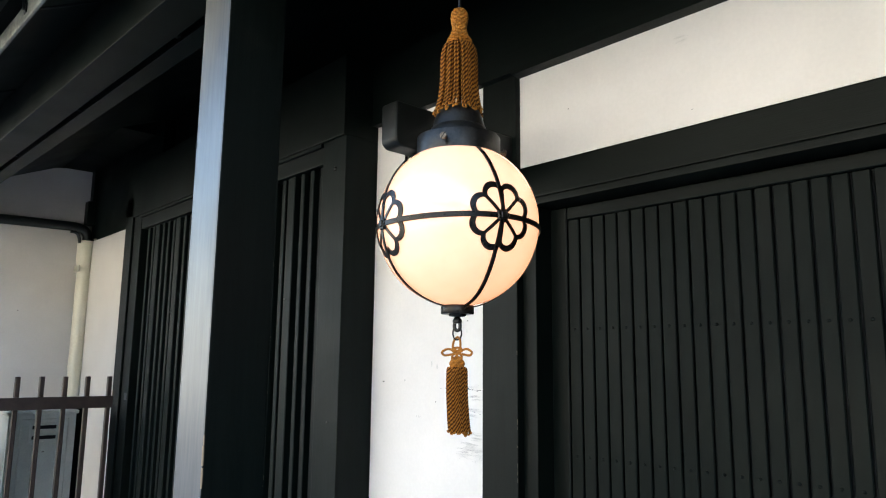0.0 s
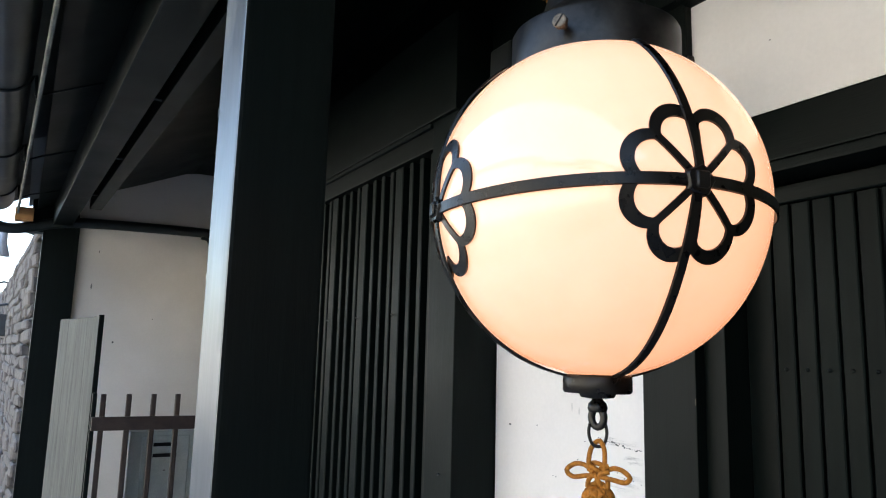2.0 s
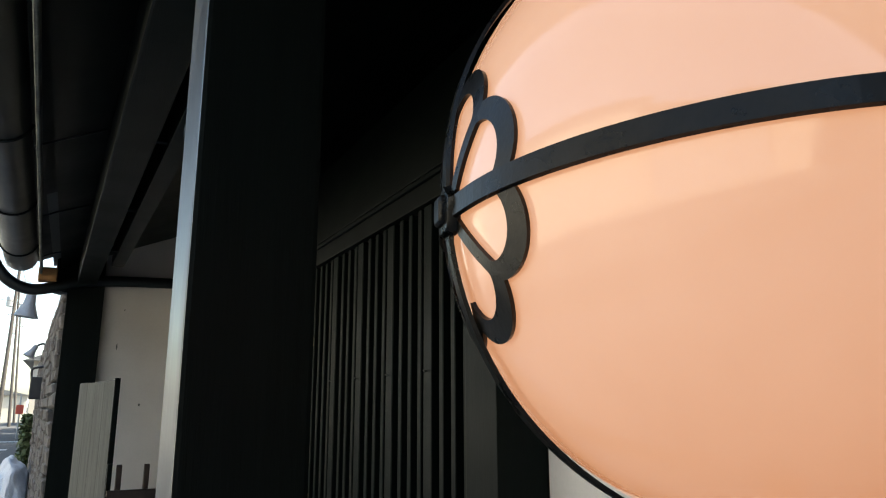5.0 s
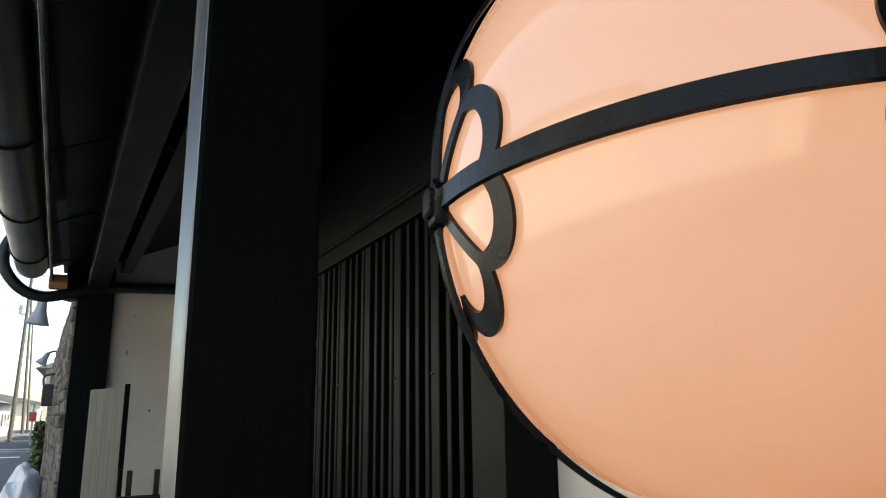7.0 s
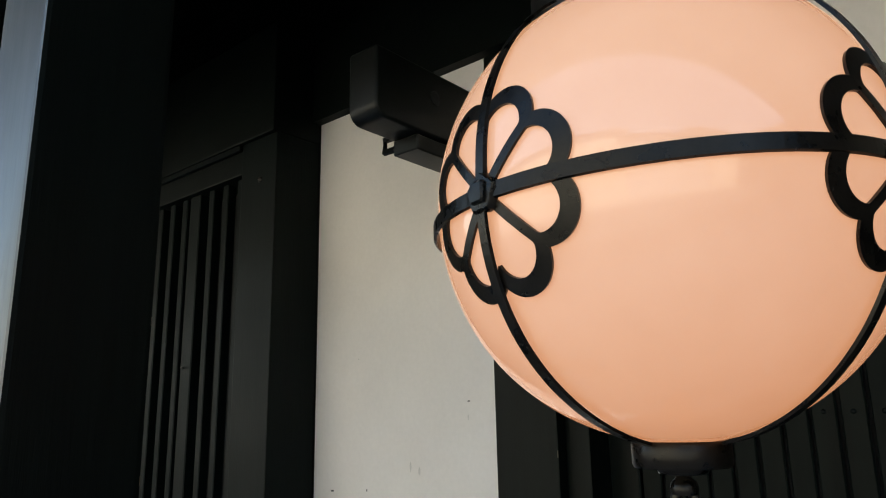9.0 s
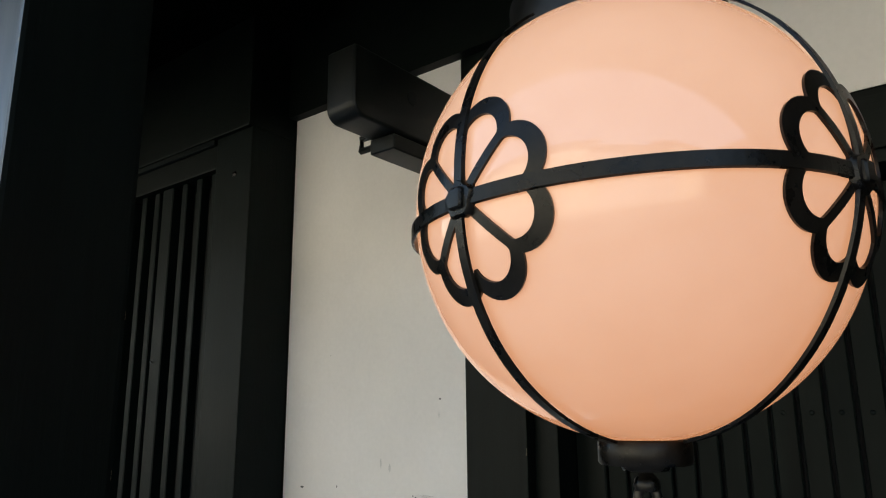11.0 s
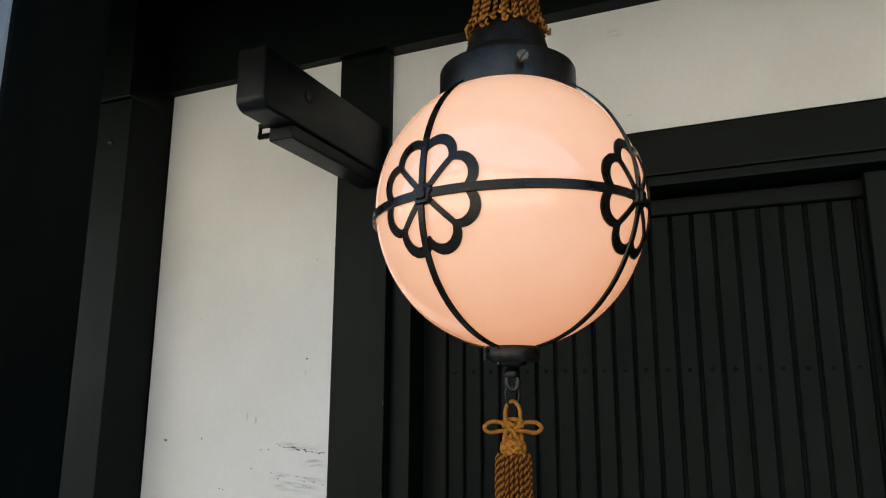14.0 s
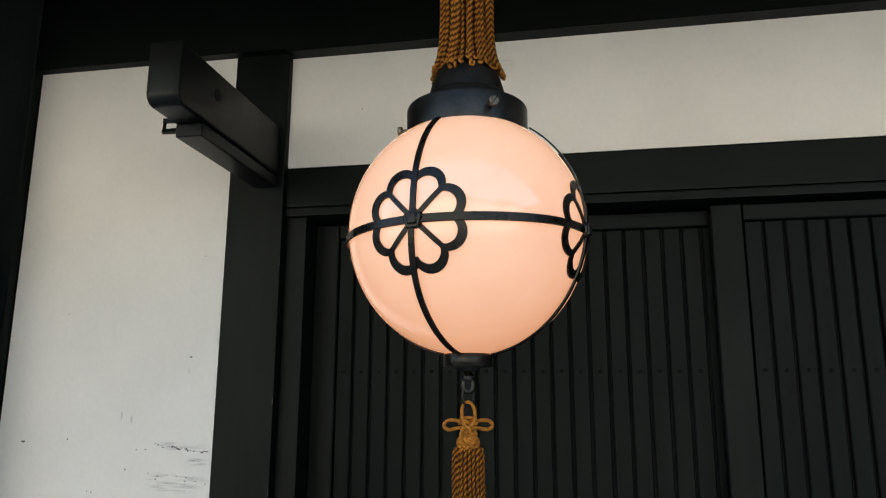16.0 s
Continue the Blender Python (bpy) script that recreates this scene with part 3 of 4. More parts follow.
def flower(a0, broken=False):
    """Eight scalloped petals with teardrop openings, bent over the ball round the hub at azimuth a0; broken: the lowest rib is gone but for its point."""
    bm = bmesh.new()
    h = radians(22.5)
    wedge = [((-math.sin(h), math.cos(h)), 0.0), ((-math.sin(h), -math.cos(h)), 0.0)]
    inner = [(nrm, -0.0027) for nrm, _ in wedge]
    c = (0.0315, 0.0)
    N = 64
    for k in range(8):
        rot = h + k * 2 * h
        outer_c, hole_c = ((0.0392, 0), 0.0198), ((0.0352, 0), 0.0136)
        ring_o, ring_i = [], []
        side = 1 if broken and k == 5 else -1 if broken and k == 6 else 0
        ribs = [(nrm, -0.0001) if side and nrm[1] * side > 0 else (nrm, d) for nrm, d in inner]
        for i in range(N):
            ang = 2 * math.pi * (i + 0.5) / N
            fo = ray_out(c, ang, wedge, outer_c if math.cos(ang) > -0.35 else None)
            fi = min(ray_out(c, ang, ribs, hole_c if math.cos(ang) > -0.35 else None), fo * 0.985)
            ring_o.append((c[0] + math.cos(ang) * fo, math.sin(ang) * fo))
            ring_i.append((c[0] + math.cos(ang) * fi, math.sin(ang) * fi))

        def lift(p, rad):
            x, y = p[0] * math.cos(rot) - p[1] * math.sin(rot), p[0] * math.sin(rot) + p[1] * math.cos(rot)
            d = math.hypot(x, y)
            th = d / R
            e0 = math.asin(sag_at(a0) / R)
            nrm = Vector((math.cos(a0) * math.cos(e0), math.sin(a0) * math.cos(e0), math.sin(e0)))
            up = Vector((-math.cos(a0) * math.sin(e0), -math.sin(a0) * math.sin(e0), math.cos(e0)))
            t = Vector((-math.sin(a0), math.cos(a0), 0)) * (x / max(d, 1e-6)) + up * (y / max(d, 1e-6))
            q = (nrm * math.cos(th) + t * math.sin(th)) * rad
            q.z = blown(q.z)
            return bm.verts.new(LC + q)

        lo, hi = R + 0.0008, R + 0.0026
        ro0, ri0 = [lift(p, lo) for p in ring_o], [lift(p, lo) for p in ring_i]
        ro1, ri1 = [lift(p, hi) for p in ring_o], [lift(p, hi) for p in ring_i]
        for i in range(N):
            j = (i + 1) % N
            if math.dist(ring_o[i], ring_i[i]) < 0.0012 and math.dist(ring_o[j], ring_i[j]) < 0.0012:
                continue
            bm.faces.new((ro1[i], ro1[j], ri1[j], ri1[i]))
            bm.faces.new((ro0[i], ri0[i], ri0[j], ro0[j]))
            bm.faces.new((ro0[i], ro0[j], ro1[j], ro1[i]))
            bm.faces.new((ri0[i], ri1[i], ri1[j], ri0[j]))
    bmesh.ops.remove_doubles(bm, verts=bm.verts, dist=0.00005)
    return bm


for k, a in enumerate(HUBS):
    fl = part("flower", flower(a, k == 0), M_IRON, lantern, "black iron eight-petalled flower")
    nrm, tan = Vector((math.cos(a), math.sin(a), 0)), Vector((-math.sin(a), math.cos(a), 0))
    bm = bmesh.new()
    seg = 20
    rr = [(0.0112, 0.0), (0.011, 0.0032), (0.0096, 0.0048), (0.004, 0.0054)]
    rings = []
    for r0, up in rr:
        rings.append([bm.verts.new(LC + Vector((0, 0, sag_at(a))) + nrm * (R + up) + (tan * math.cos(2 * math.pi * i / seg) + Vector((0, 0, 1)) * math.sin(2 * math.pi * i / seg)) * r0 * (1 + 0.1 * math.sin(5 * 2 * math.pi * i / seg + k))) for i in range(seg)])
    for p, q in zip(rings, rings[1:]):
        for i in range(seg):
            bm.faces.new((p[i], p[(i + 1) % seg], q[(i + 1) % seg], q[i]))
    bm.faces.new(rings[-1])
    bm.faces.new(rings[0])
    part("hub", bm, M_IRON, fl, smooth=True)
    bm = box(-0.0055, 0.0055, -0.0062, 0.0062, 0.001, 0.0078, 0.003, seg=3)
    bm.transform(Matrix.Translation(LC + Vector((0, 0, sag_at(a))) + nrm * R) @ Matrix((tan, Vector((0, 0, 1)), nrm)).transposed().to_4x4())
    part("clasp", bm, M_IRON, fl, smooth=True)

collar = part("collar", lathe([(0.0725, 0.1185), (0.0768, 0.1185), (0.0768, 0.1205), (0.0755, 0.1215), (0.0755, 0.1545), (0.0745, 0.1565), (0.058, 0.1575), (0.05, 0.158), (0.05, 0.154), (0.072, 0.152), (0.0725, 0.121)], LC, 96), M_COLLAR, lantern, "blackened metal collar", True)
for k in range(3):
    a = radians(-61) + k * 2 * math.pi / 3
    d = Vector((math.cos(a), math.sin(a), 0))
    p = LC + Vector((0, 0, 0.137))
    bm = tube([p + d * 0.07, p + d * 0.086], 0.0026, 10)
    tube([p + d * 0.084, p + d * 0.0842, p + d * 0.0885, p + d * 0.0892], 0.0062, 16, bm, section=lambda i, t: (0.0055, 0.0062, 0.0062, 0.005)[i])
    made = len(bm.faces)
    # dark sliver laid on the head paints the shade of a groove
    slot = box(-0.0058, 0.0058, -0.0007, 0.0007, 0.0, 0.0007, 0)
    slot.transform(Matrix.Translation(p + d * 0.0889) @ Matrix((Vector((-d.y, d.x, 0)), Vector((0, 0, 1)), d)).transposed().to_4x4() @ Matrix.Rotation(radians(55), 4, "Z"))
    tmp = bpy.data.meshes.new("slot")
    slot.to_mesh(tmp)
    slot.free()
    bm.from_mesh(tmp)
    for f in list(bm.faces)[made:]:
        f.material_index = 1
    part("screw", bm, M_BRASS, collar, "tarnished slotted screw").data.materials.append(M_DARK)
part("gasket", lathe([(0.072, 0.1185), (0.0772, 0.1167), (0.0786, 0.1182), (0.078, 0.1198), (0.072, 0.12)], LC, 96), M_TYRE, lantern, "thin dark rubber gasket", True)
part("neck", lathe([(0.0565, 0.157), (0.056, 0.16), (0.0525, 0.169), (0.05, 0.175), (0.0485, 0.176), (0.0455, 0.187), (0.0425, 0.197), (0.0385, 0.206), (0.03, 0.214), (0.016, 0.218)], LC, 72), M_COLLAR, lantern, "blackened metal neck", True)
part("base_cup", lathe([(0.012, -0.148), (0.028, -0.1455), (0.029, -0.147), (0.029, -0.159), (0.0278, -0.1608), (0.016, -0.161), (0.014, -0.1645), (0.008, -0.1655)], LC, 72), M_IRON, lantern, "black metal cup", True)
part("swivel", lathe([(0.004, -0.1645), (0.0045, -0.1665), (0.0075, -0.1695), (0.0085, -0.1735), (0.0075, -0.1765), (0.003, -0.177)], LC, 24), M_IRON, lantern, "black metal swivel", True)
part("eye", tube([LC + CR * (0.0058 * math.cos(q)) + Vector((0, 0, -0.1812 + 0.0078 * math.sin(q))) for q in [2 * math.pi * i / 20 for i in range(20)]], 0.0032, 10, closed=True), M_COLLAR, lantern, "worn metal eye under the swivel", True)
part("shackle", tube(smooth_path([LC + Vector((dx * 0.77, dx * 0.64, dz)) for dx, dz in ((-0.0065, -0.1865), (-0.0075, -0.1945), (-0.005, -0.2025), (0, -0.205), (0.005, -0.2025), (0.0075, -0.1945), (0.0065, -0.1865))], 6), 0.0014, 8), M_IRON, lantern, "thin dark shackle", True)


def rope(points, r, pitch, curl=0.0, phase=0.0):
    """Two plies wound round each other, one visible twist every pitch metres, with a small curled end."""
    pts = [Vector(p) for p in points]
    run = [0.0]
    for a, b in zip(pts, pts[1:]):
        run.append(run[-1] + (b - a).length)
    n = int(run[-1] / (pitch / 4)) + 1
    line, k = [], 0
    for i in range(n + 1):
        d = run[-1] * i / n
        while k < len(run) - 2 and run[k + 1] < d:
            k += 1
        line.append(pts[k].lerp(pts[k + 1], (d - run[k]) / max(run[k + 1] - run[k], 1e-9)))
    bm = bmesh.new()
    d = (pts[-1] - pts[0]).normalized()
    side = d.orthogonal().normalized()
    for ply in (0, 1):
        path = []
        for i, p in enumerate(line):
            t = (line[min(i + 1, n)] - line[max(i - 1, 0)]).normalized()
            u = (side - t * side.dot(t)).normalized()
            a = math.pi * (run[-1] * i / n / pitch + ply + phase)
            path.append(p + (u * math.cos(a) + t.cross(u) * math.sin(a)) * r * 0.55)
        tube(path, r * 0.56, 5, bm)
        if ply == 0:
            first = len(bm.faces)
    for f in list(bm.faces)[first:]:
        f.material_index = 1
    if curl:
        t = (line[-1] - line[-3]).normalized()
        u = (Vector((math.cos(curl), math.sin(curl), 0)) - t * t.dot(Vector((math.cos(curl), math.sin(curl), 0)))).normalized()
        tube([line[-1] + t * r * (0.9 * math.sin(q)) + u * r * 0.9 * (1 - math.cos(q)) for q in (0, 0.7, 1.4, 2.1, 2.8, 3.5)], r * 0.62, 6, bm)
    return bm


def knit_ball(profile, centre, seg=96):
    """A knotted cord head: a turned form with a woven relief."""
    bm = lathe(profile, centre, seg)
    for v in bm.verts:
        d = Vector((v.co.x - centre[0], v.co.y - centre[1], 0))
        if d.length > 1e-4:
            a = math.atan2(d.y, d.x)
            h = 820 * (v.co.z - centre[2])
            k = 0.95 + 0.12 * max(math.cos(8 * a + h), math.cos(8 * a - h))
            v.co.x, v.co.y = centre[0] + d.x * k, centre[1] + d.y * k
    return bm


def profile_of(pairs, steps):
    pts = smooth_path([(r, 0, z) for r, z in pairs], steps)
    return [(max(p.x, 0.0008), p.z) for p in pts]


rnd = random.Random(11)
# upper tassel
ut = part("upper_tassel", knit_ball(profile_of([(0.004, 0.41), (0.0115, 0.407), (0.0155, 0.397), (0.0152, 0.385), (0.0128, 0.373), (0.0142, 0.364), (0.0172, 0.355), (0.021, 0.349), (0.0228, 0.343), (0.0222, 0.335), (0.019, 0.33)], 8), LC), M_GOLD, lantern, "gold-brown knotted cord tassel", True)
for ring, count, r_top, r_mid, r_bot in ((0, 31, 0.0235, 0.0325, 0.0432), (1, 25, 0.0195, 0.0275, 0.0385), (2, 15, 0.013, 0.022, 0.03)):
    for i in range(count):
        a = 2 * math.pi * (i + 0.37 * ring) / count + rnd.uniform(-0.05, 0.05)
        zb = (0.204, 0.209, 0.219)[ring] + rnd.uniform(-0.004, 0.004)
        rb = r_bot * rnd.uniform(0.98, 1.08)
        sw = rnd.uniform(-0.11, 0.11)
        pts = smooth_path([LC + Vector((math.cos(a + sw * f) * rr0, math.sin(a + sw * f) * rr0, z)) for f, rr0, z in ((0, r_top, 0.337), (0.2, r_top * 1.25, 0.330), (0.5, r_mid, 0.309), (0.8, r_mid * 1.02, 0.266), (1, r_bot * 0.86, 0.230), (1.1, rb, zb))], 22)
        part("strand", rope(pts, 0.0024, 0.0042, rnd.uniform(0.1, 6.2), rnd.random() * 2), M_GOLD, ut, smooth=True).data.materials.append(M_CORD_DARK)
part("cord", tube([LC + Vector((0, 0, 0.409)), LC + Vector((0.001, 0.001, 0.7)), LC + Vector((0, 0, 1.06))], 0.003, 8), M_IRON, lantern, "thin black hanging cord", True)
# lower tassel with its bow knot
lt = part("lower_tassel", knit_ball(profile_of([(0.003, -0.237), (0.009, -0.2385), (0.0122, -0.2425), (0.0128, -0.2475), (0.0118, -0.2515), (0.0138, -0.257), (0.0065, -0.257)], 6), LC), M_GOLD, lantern, "gold-brown cord tassel", True)


def kn(u, z, off=0.0):
    return LC + CR * u * 1.1 + Vector((CR.y, -CR.x, 0)) * off + Vector((0, 0, -0.2005 + (z + 0.199) * 1.45))


loops = (
    [(-0.003, -0.2195), (-0.0065, -0.2125), (-0.006, -0.2035), (0, -0.199), (0.006, -0.2035), (0.0065, -0.2125), (0.003, -0.2195)],
    [(-0.0025, -0.2165), (-0.012, -0.2135), (-0.021, -0.2135), (-0.0262, -0.2172), (-0.021, -0.2205), (-0.012, -0.2195), (-0.0025, -0.2185)],
    [(0.0025, -0.2165), (0.012, -0.2135), (0.021, -0.2135), (0.0262, -0.2172), (0.021, -0.2205), (0.012, -0.2195), (0.0025, -0.2185)],
    [(-0.0085, -0.2125), (-0.004, -0.2135), (0.002, -0.2165), (0.0065, -0.2205), (0.0085, -0.2252)],
    [(0.0085, -0.2125), (0.004, -0.2135), (-0.002, -0.2165), (-0.0065, -0.2205), (-0.0085, -0.2252)],
    [(-0.0095, -0.2155), (-0.004, -0.2168), (0.001, -0.2205), (0.004, -0.2262)],
    [(0.0095, -0.2155), (0.004, -0.2168), (-0.001, -0.2205), (-0.004, -0.2262)],
    [(-0.0085, -0.2252), (-0.003, -0.223), (0.003, -0.223), (0.0085, -0.2252)],
    [(-0.0085, -0.2125), (-0.003, -0.2115), (0.003, -0.2115), (0.0085, -0.2125)],
)
for i, lp in enumerate(loops):
    pts = smooth_path([kn(u, z, 0.0026 * math.sin(j * 1.7 + i * 2.1)) for j, (u, z) in enumerate(lp)], 8)
    part("knot_loop", tube(pts, 0.0021, 8), M_GOLD, lt, smooth=True)
for ring, count, rad in ((0, 23, 0.0174), (1, 15, 0.0118), (2, 7, 0.006)):
    for i in range(count):
        a = 2 * math.pi * i / count + 0.2 * ring
        zb = -0.361 + rnd.uniform(-0.004, 0.004)
        rt = rad * 0.86
        lean = rnd.uniform(-0.0012, 0.0012)
        pts = smooth_path([LC + Vector((math.cos(a) * q, math.sin(a) * q, z)) + CR * (lean * f + 0.009 * max(0, f - 0.35) ** 1.3) for f, q, z in ((0, rt * 0.75, -0.2545), (0.1, rt * 1.1, -0.256), (0.4, rad, -0.2905), (0.7, rad * 1.02, -0.3285), (1, rad * 1.06, zb))], 22)
        part("strand", rope(pts, 0.0018, 0.0034, rnd.uniform(0.1, 6.2), rnd.random() * 2), M_GOLD, lt, smooth=True).data.materials.append(M_CORD_DARK)

# ---- marks on the plaster ----
rm = random.Random(8)
wall1 = bpy.data.objects["wall_1"]


def mark(x, z, w, h, mat, name="scuff", y=1.787, parent=None):
    bm = bmesh.new()
    n = 10
    top, bot = [], []
    for i in range(n + 1):
        u = i / n
        env = math.sin(math.pi * min(1, max(0.04, u))) ** 0.6
        top.append(bm.verts.new((x + (u - 0.5) * w, y - 0.0007, z + h * 0.5 * env * rm.uniform(0.4, 1))))
        bot.append(bm.verts.new((x + (u - 0.5) * w, y - 0.0007, z - h * 0.5 * env * rm.uniform(0.4, 1))))
    for i in range(n):
        bm.faces.new((bot[i], bot[i + 1], top[i + 1], top[i]))
    ob = new(name, finish(name, bm, mat))
    ob.parent = parent or wall1
    return ob


for i in range(20):
    u = i / 19 + rm.uniform(-0.02, 0.02)
    mark(-1.818 + 0.14 * u, 1.498 - 0.016 * u + rm.uniform(-0.003, 0.003), rm.uniform(0.003, 0.01), rm.uniform(0.002, 0.006), M_SCUFF)
for i in range(7):
    u = i / 6
    mark(-1.833 + 0.155 * u, 1.43 - 0.02 * u + rm.uniform(-0.006, 0.006), rm.uniform(0.003, 0.008), rm.uniform(0.0015, 0.003), M_SCUFF)


def smear_material(name, deep, seed):
    """Rubbed grey streaks that thin out towards the rim of their patch."""
    m, nt, b = material(name, 0.8)
    b.inputs["Base Color"].default_value = (0.2, 0.2, 0.19, 1)
    tc = nt.nodes.new("ShaderNodeTexCoord")
    mp = nt.nodes.new("ShaderNodeMapping")
    mp.inputs["Scale"].default_value, mp.inputs["Location"].default_value = (16, 1, 130), (seed, 0, seed)
    nt.links.new(tc.outputs["Object"], mp.inputs["Vector"])
    streak = ramp(nt, noise_tex(nt, mp.outputs["Vector"], 1.0, 5, 0.7), (0.44, (0, 0, 0)), (0.72, (1, 1, 1)))
    gr = nt.nodes.new("ShaderNodeTexGradient")
    gr.gradient_type = "SPHERICAL"
    gm = nt.nodes.new("ShaderNodeMapping")
    gm.inputs["Location"].default_value, gm.inputs["Scale"].default_value = (-1.0, 0, -1.0), (2, 0, 2)
    nt.links.new(tc.outputs["Generated"], gm.inputs["Vector"])
    nt.links.new(gm.outputs["Vector"], gr.inputs["Vector"])
    al = nt.nodes.new("ShaderNodeMath")
    al.operation = "MULTIPLY"
    nt.links.new(mix(nt, 1.0, streak, ramp(nt, gr.outputs["Color"], (0.0, (0, 0, 0)), (0.5, (1, 1, 1))), "MULTIPLY"), al.inputs[0])
    al.inputs[1].default_value = deep
    nt.links.new(al.outputs[0], b.inputs["Alpha"])
    return m


def smear(x, z, w, h, lean, deep, seed, y=1.7862, wall=None):
    """A thin patch of rubbed dirt on a plaster wall."""
    bm = bmesh.new()
    n = 8
    rows = [[bm.verts.new((x + (i / n - 0.5) * w, y, z + (j - 0.5) * h + lean * (i / n - 0.5) ** 2 - lean * 0.5 * i / n)) for i in range(n + 1)] for j in (0, 1)]
    for i in range(n):
        bm.faces.new((rows[0][i], rows[0][i + 1], rows[1][i + 1], rows[1][i]))
    ob = new("smear", finish("smear", bm, smear_material("rubbed_dirt", deep, seed)))
    ob.parent = wall or wall1


smear(-1.755, 1.412, 0.18, 0.045, 0.035, 0.5, 3.0)
smear(-1.7, 1.458, 0.075, 0.022, 0.008, 0.6, 7.0)
smear(-1.725, 1.29, 0.15, 0.07, 0.05, 0.4, 12.0)
smear(-1.7, 1.335, 0.08, 0.03, 0.01, 0.5, 17.0)
smear(-1.75, 1.497, 0.15, 0.02, 0.014, 0.45, 23.0)
for x, z in ((-1.87, 1.485), (-1.897, 1.437), (-1.812, 1.416), (-1.732, 1.413), (-1.997, 1.383), (-1.985, 1.381), (-1.845, 1.486)):
    mark(x, z, rm.uniform(0.003, 0.006), rm.uniform(0.003, 0.005), M_SCUFF)
for x, z, w, h, m in ((-1.739, 1.715, 0.008, 0.006, M_SCUFF), (-1.742, 1.68, 0.003, 0.022, M_SCUFF_PALE), (-2.195, 1.501, 0.013, 0.008, M_SCUFF), (-2.067, 1.508, 0.004, 0.009, M_SCUFF), (-1.891, 1.559, 0.007, 0.03, M_SCUFF_PALE), (-1.919, 1.569, 0.006, 0.032, M_SCUFF_PALE), (-1.72, 1.975, 0.004, 0.003, M_SCUFF), (-2.1, 1.83, 0.004, 0.003, M_SCUFF)):
    mark(x, z, w, h, m)
wall2 = bpy.data.objects["wall_2"]
smear(-0.925, 2.455, 0.05, 0.045, 0.0, 0.2, 31.0, 1.8012, wall2)
for x, z, w, h, m in ((-1.31, 2.36, 0.004, 0.004, M_SCUFF), (-0.9, 2.25, 0.01, 0.002, M_SCUFF)):
    mark(x, z, w, h, m, y=1.802, parent=wall2)

wall4 = bpy.data.objects["wall_4"]
for y, z, w, h in ((0.92, 2.145, 0.012, 0.05), (1.095, 1.752, 0.016, 0.022), (0.95, 2.4, 0.008, 0.02), (1.35, 1.93, 0.01, 0.008)):
    bm = bmesh.new()
    bm.faces.new([bm.verts.new((-6.1292, y + w * 0.5 * math.cos(q) * rm.uniform(0.7, 1), z + h * 0.5 * math.sin(q) * rm.uniform(0.7, 1))) for q in [math.pi * i / 5 for i in range(10)]])
    ob = new("scuff", finish("scuff", bm, M_SCUFF))
    ob.parent = wall4

# ---- drain pipe, fence, board and cabinet at the end wall ----
dp = thing("drain_pipe", (-6.04, 1.75, 0.1), "cream downpipe in the corner fed by a black pipe", "pipe")
part("downpipe", tube([(-6.06, 1.77, 0.1), (-6.06, 1.77, 2.34)], 0.055, 20), M_CREAM, dp, smooth=True)
part("socket", tube([(-6.06, 1.768, 2.31), (-6.06, 1.768, 2.33), (-6.06, 1.768, 2.5), (-6.06, 1.768, 2.502)], 0.0625, 24, section=lambda i, a: (0.057, 0.063, 0.066, 0.05)[i]), M_CREAM, dp, smooth=True)
for z in (2.285, 1.5):
    part("clip", tube([(-6.06, 1.77, z), (-6.06, 1.77, z + 0.025)], 0.06, 20), M_CREAM, dp, smooth=True)
part("clip_tail", box(-6.12, -6.0, 1.708, 1.72, 2.255, 2.3, 0.003), M_CREAM, dp)
part("hook", tube(smooth_path([(-6.0, 1.828, 2.3), (-6.0, 1.836, 2.4), (-6.0, 1.838, 2.5), (-6.0, 1.825, 2.52), (-6.0, 1.805, 2.512)], 8), 0.007, 8), M_CREAM, dp, smooth=True)
part("pipe_bracket", tube(smooth_path([(-6.01, 1.63, 2.56), (-6.01, 1.675, 2.552), (-6.01, 1.695, 2.52), (-6.01, 1.702, 2.475)], 8), 0.012, 8), M_GUTTER, dp, "small black bracket", True)
part("feed_pipe", tube(smooth_path([(-6.06, 1.768, 2.48), (-6.06, 1.765, 2.56), (-6.06, 1.70, 2.604), (-6.06, 1.5, 2.606), (-6.06, 1.0, 2.594), (-6.06, 0.7, 2.572), (-6.06, 0.5, 2.52), (-6.06, 0.4, 2.499), (-6.06, 0.315, 2.507), (-6.06, 0.225, 2.556), (-6.06, 0.147, 2.651), (-6.06, 0.122, 2.744), (-6.06, 0.14, 2.85), (-6.06, 0.2, 2.92), (-6.06, 0.3, 2.92)], 8), 0.037, 16), M_GUTTER, dp, "black plastic feed pipe with a looped bend", True)

gutter = thing("gutter", (-1.5, 0.3, 2.66), "black half-round plastic roof gutter", "gutter")
bm = bmesh.new()
rings = []
for x in (-6.1, -3.0, 0.0, 3.0):
    ring = []
    for i in range(13):
        a = math.pi + math.pi * i / 12
        ring.append(bm.verts.new((x, 0.355 + 0.0267 * (x + 3.6) + 0.1 * math.cos(a), 2.72 + 0.1 * math.sin(a))))
    for i in range(12, -1, -1):
        a = math.pi + math.pi * i / 12
        ring.append(bm.verts.new((x, 0.355 + 0.0267 * (x + 3.6) + 0.096 * math.cos(a), 2.72 + 0.096 * math.sin(a))))
    rings.append(ring)
for p, q in zip(rings, rings[1:]):
    for i in range(26):
        bm.faces.new((p[i], p[(i + 1) % 26], q[(i + 1) % 26], q[i]))
bm.faces.new(rings[0])
bm.faces.new(rings[-1])
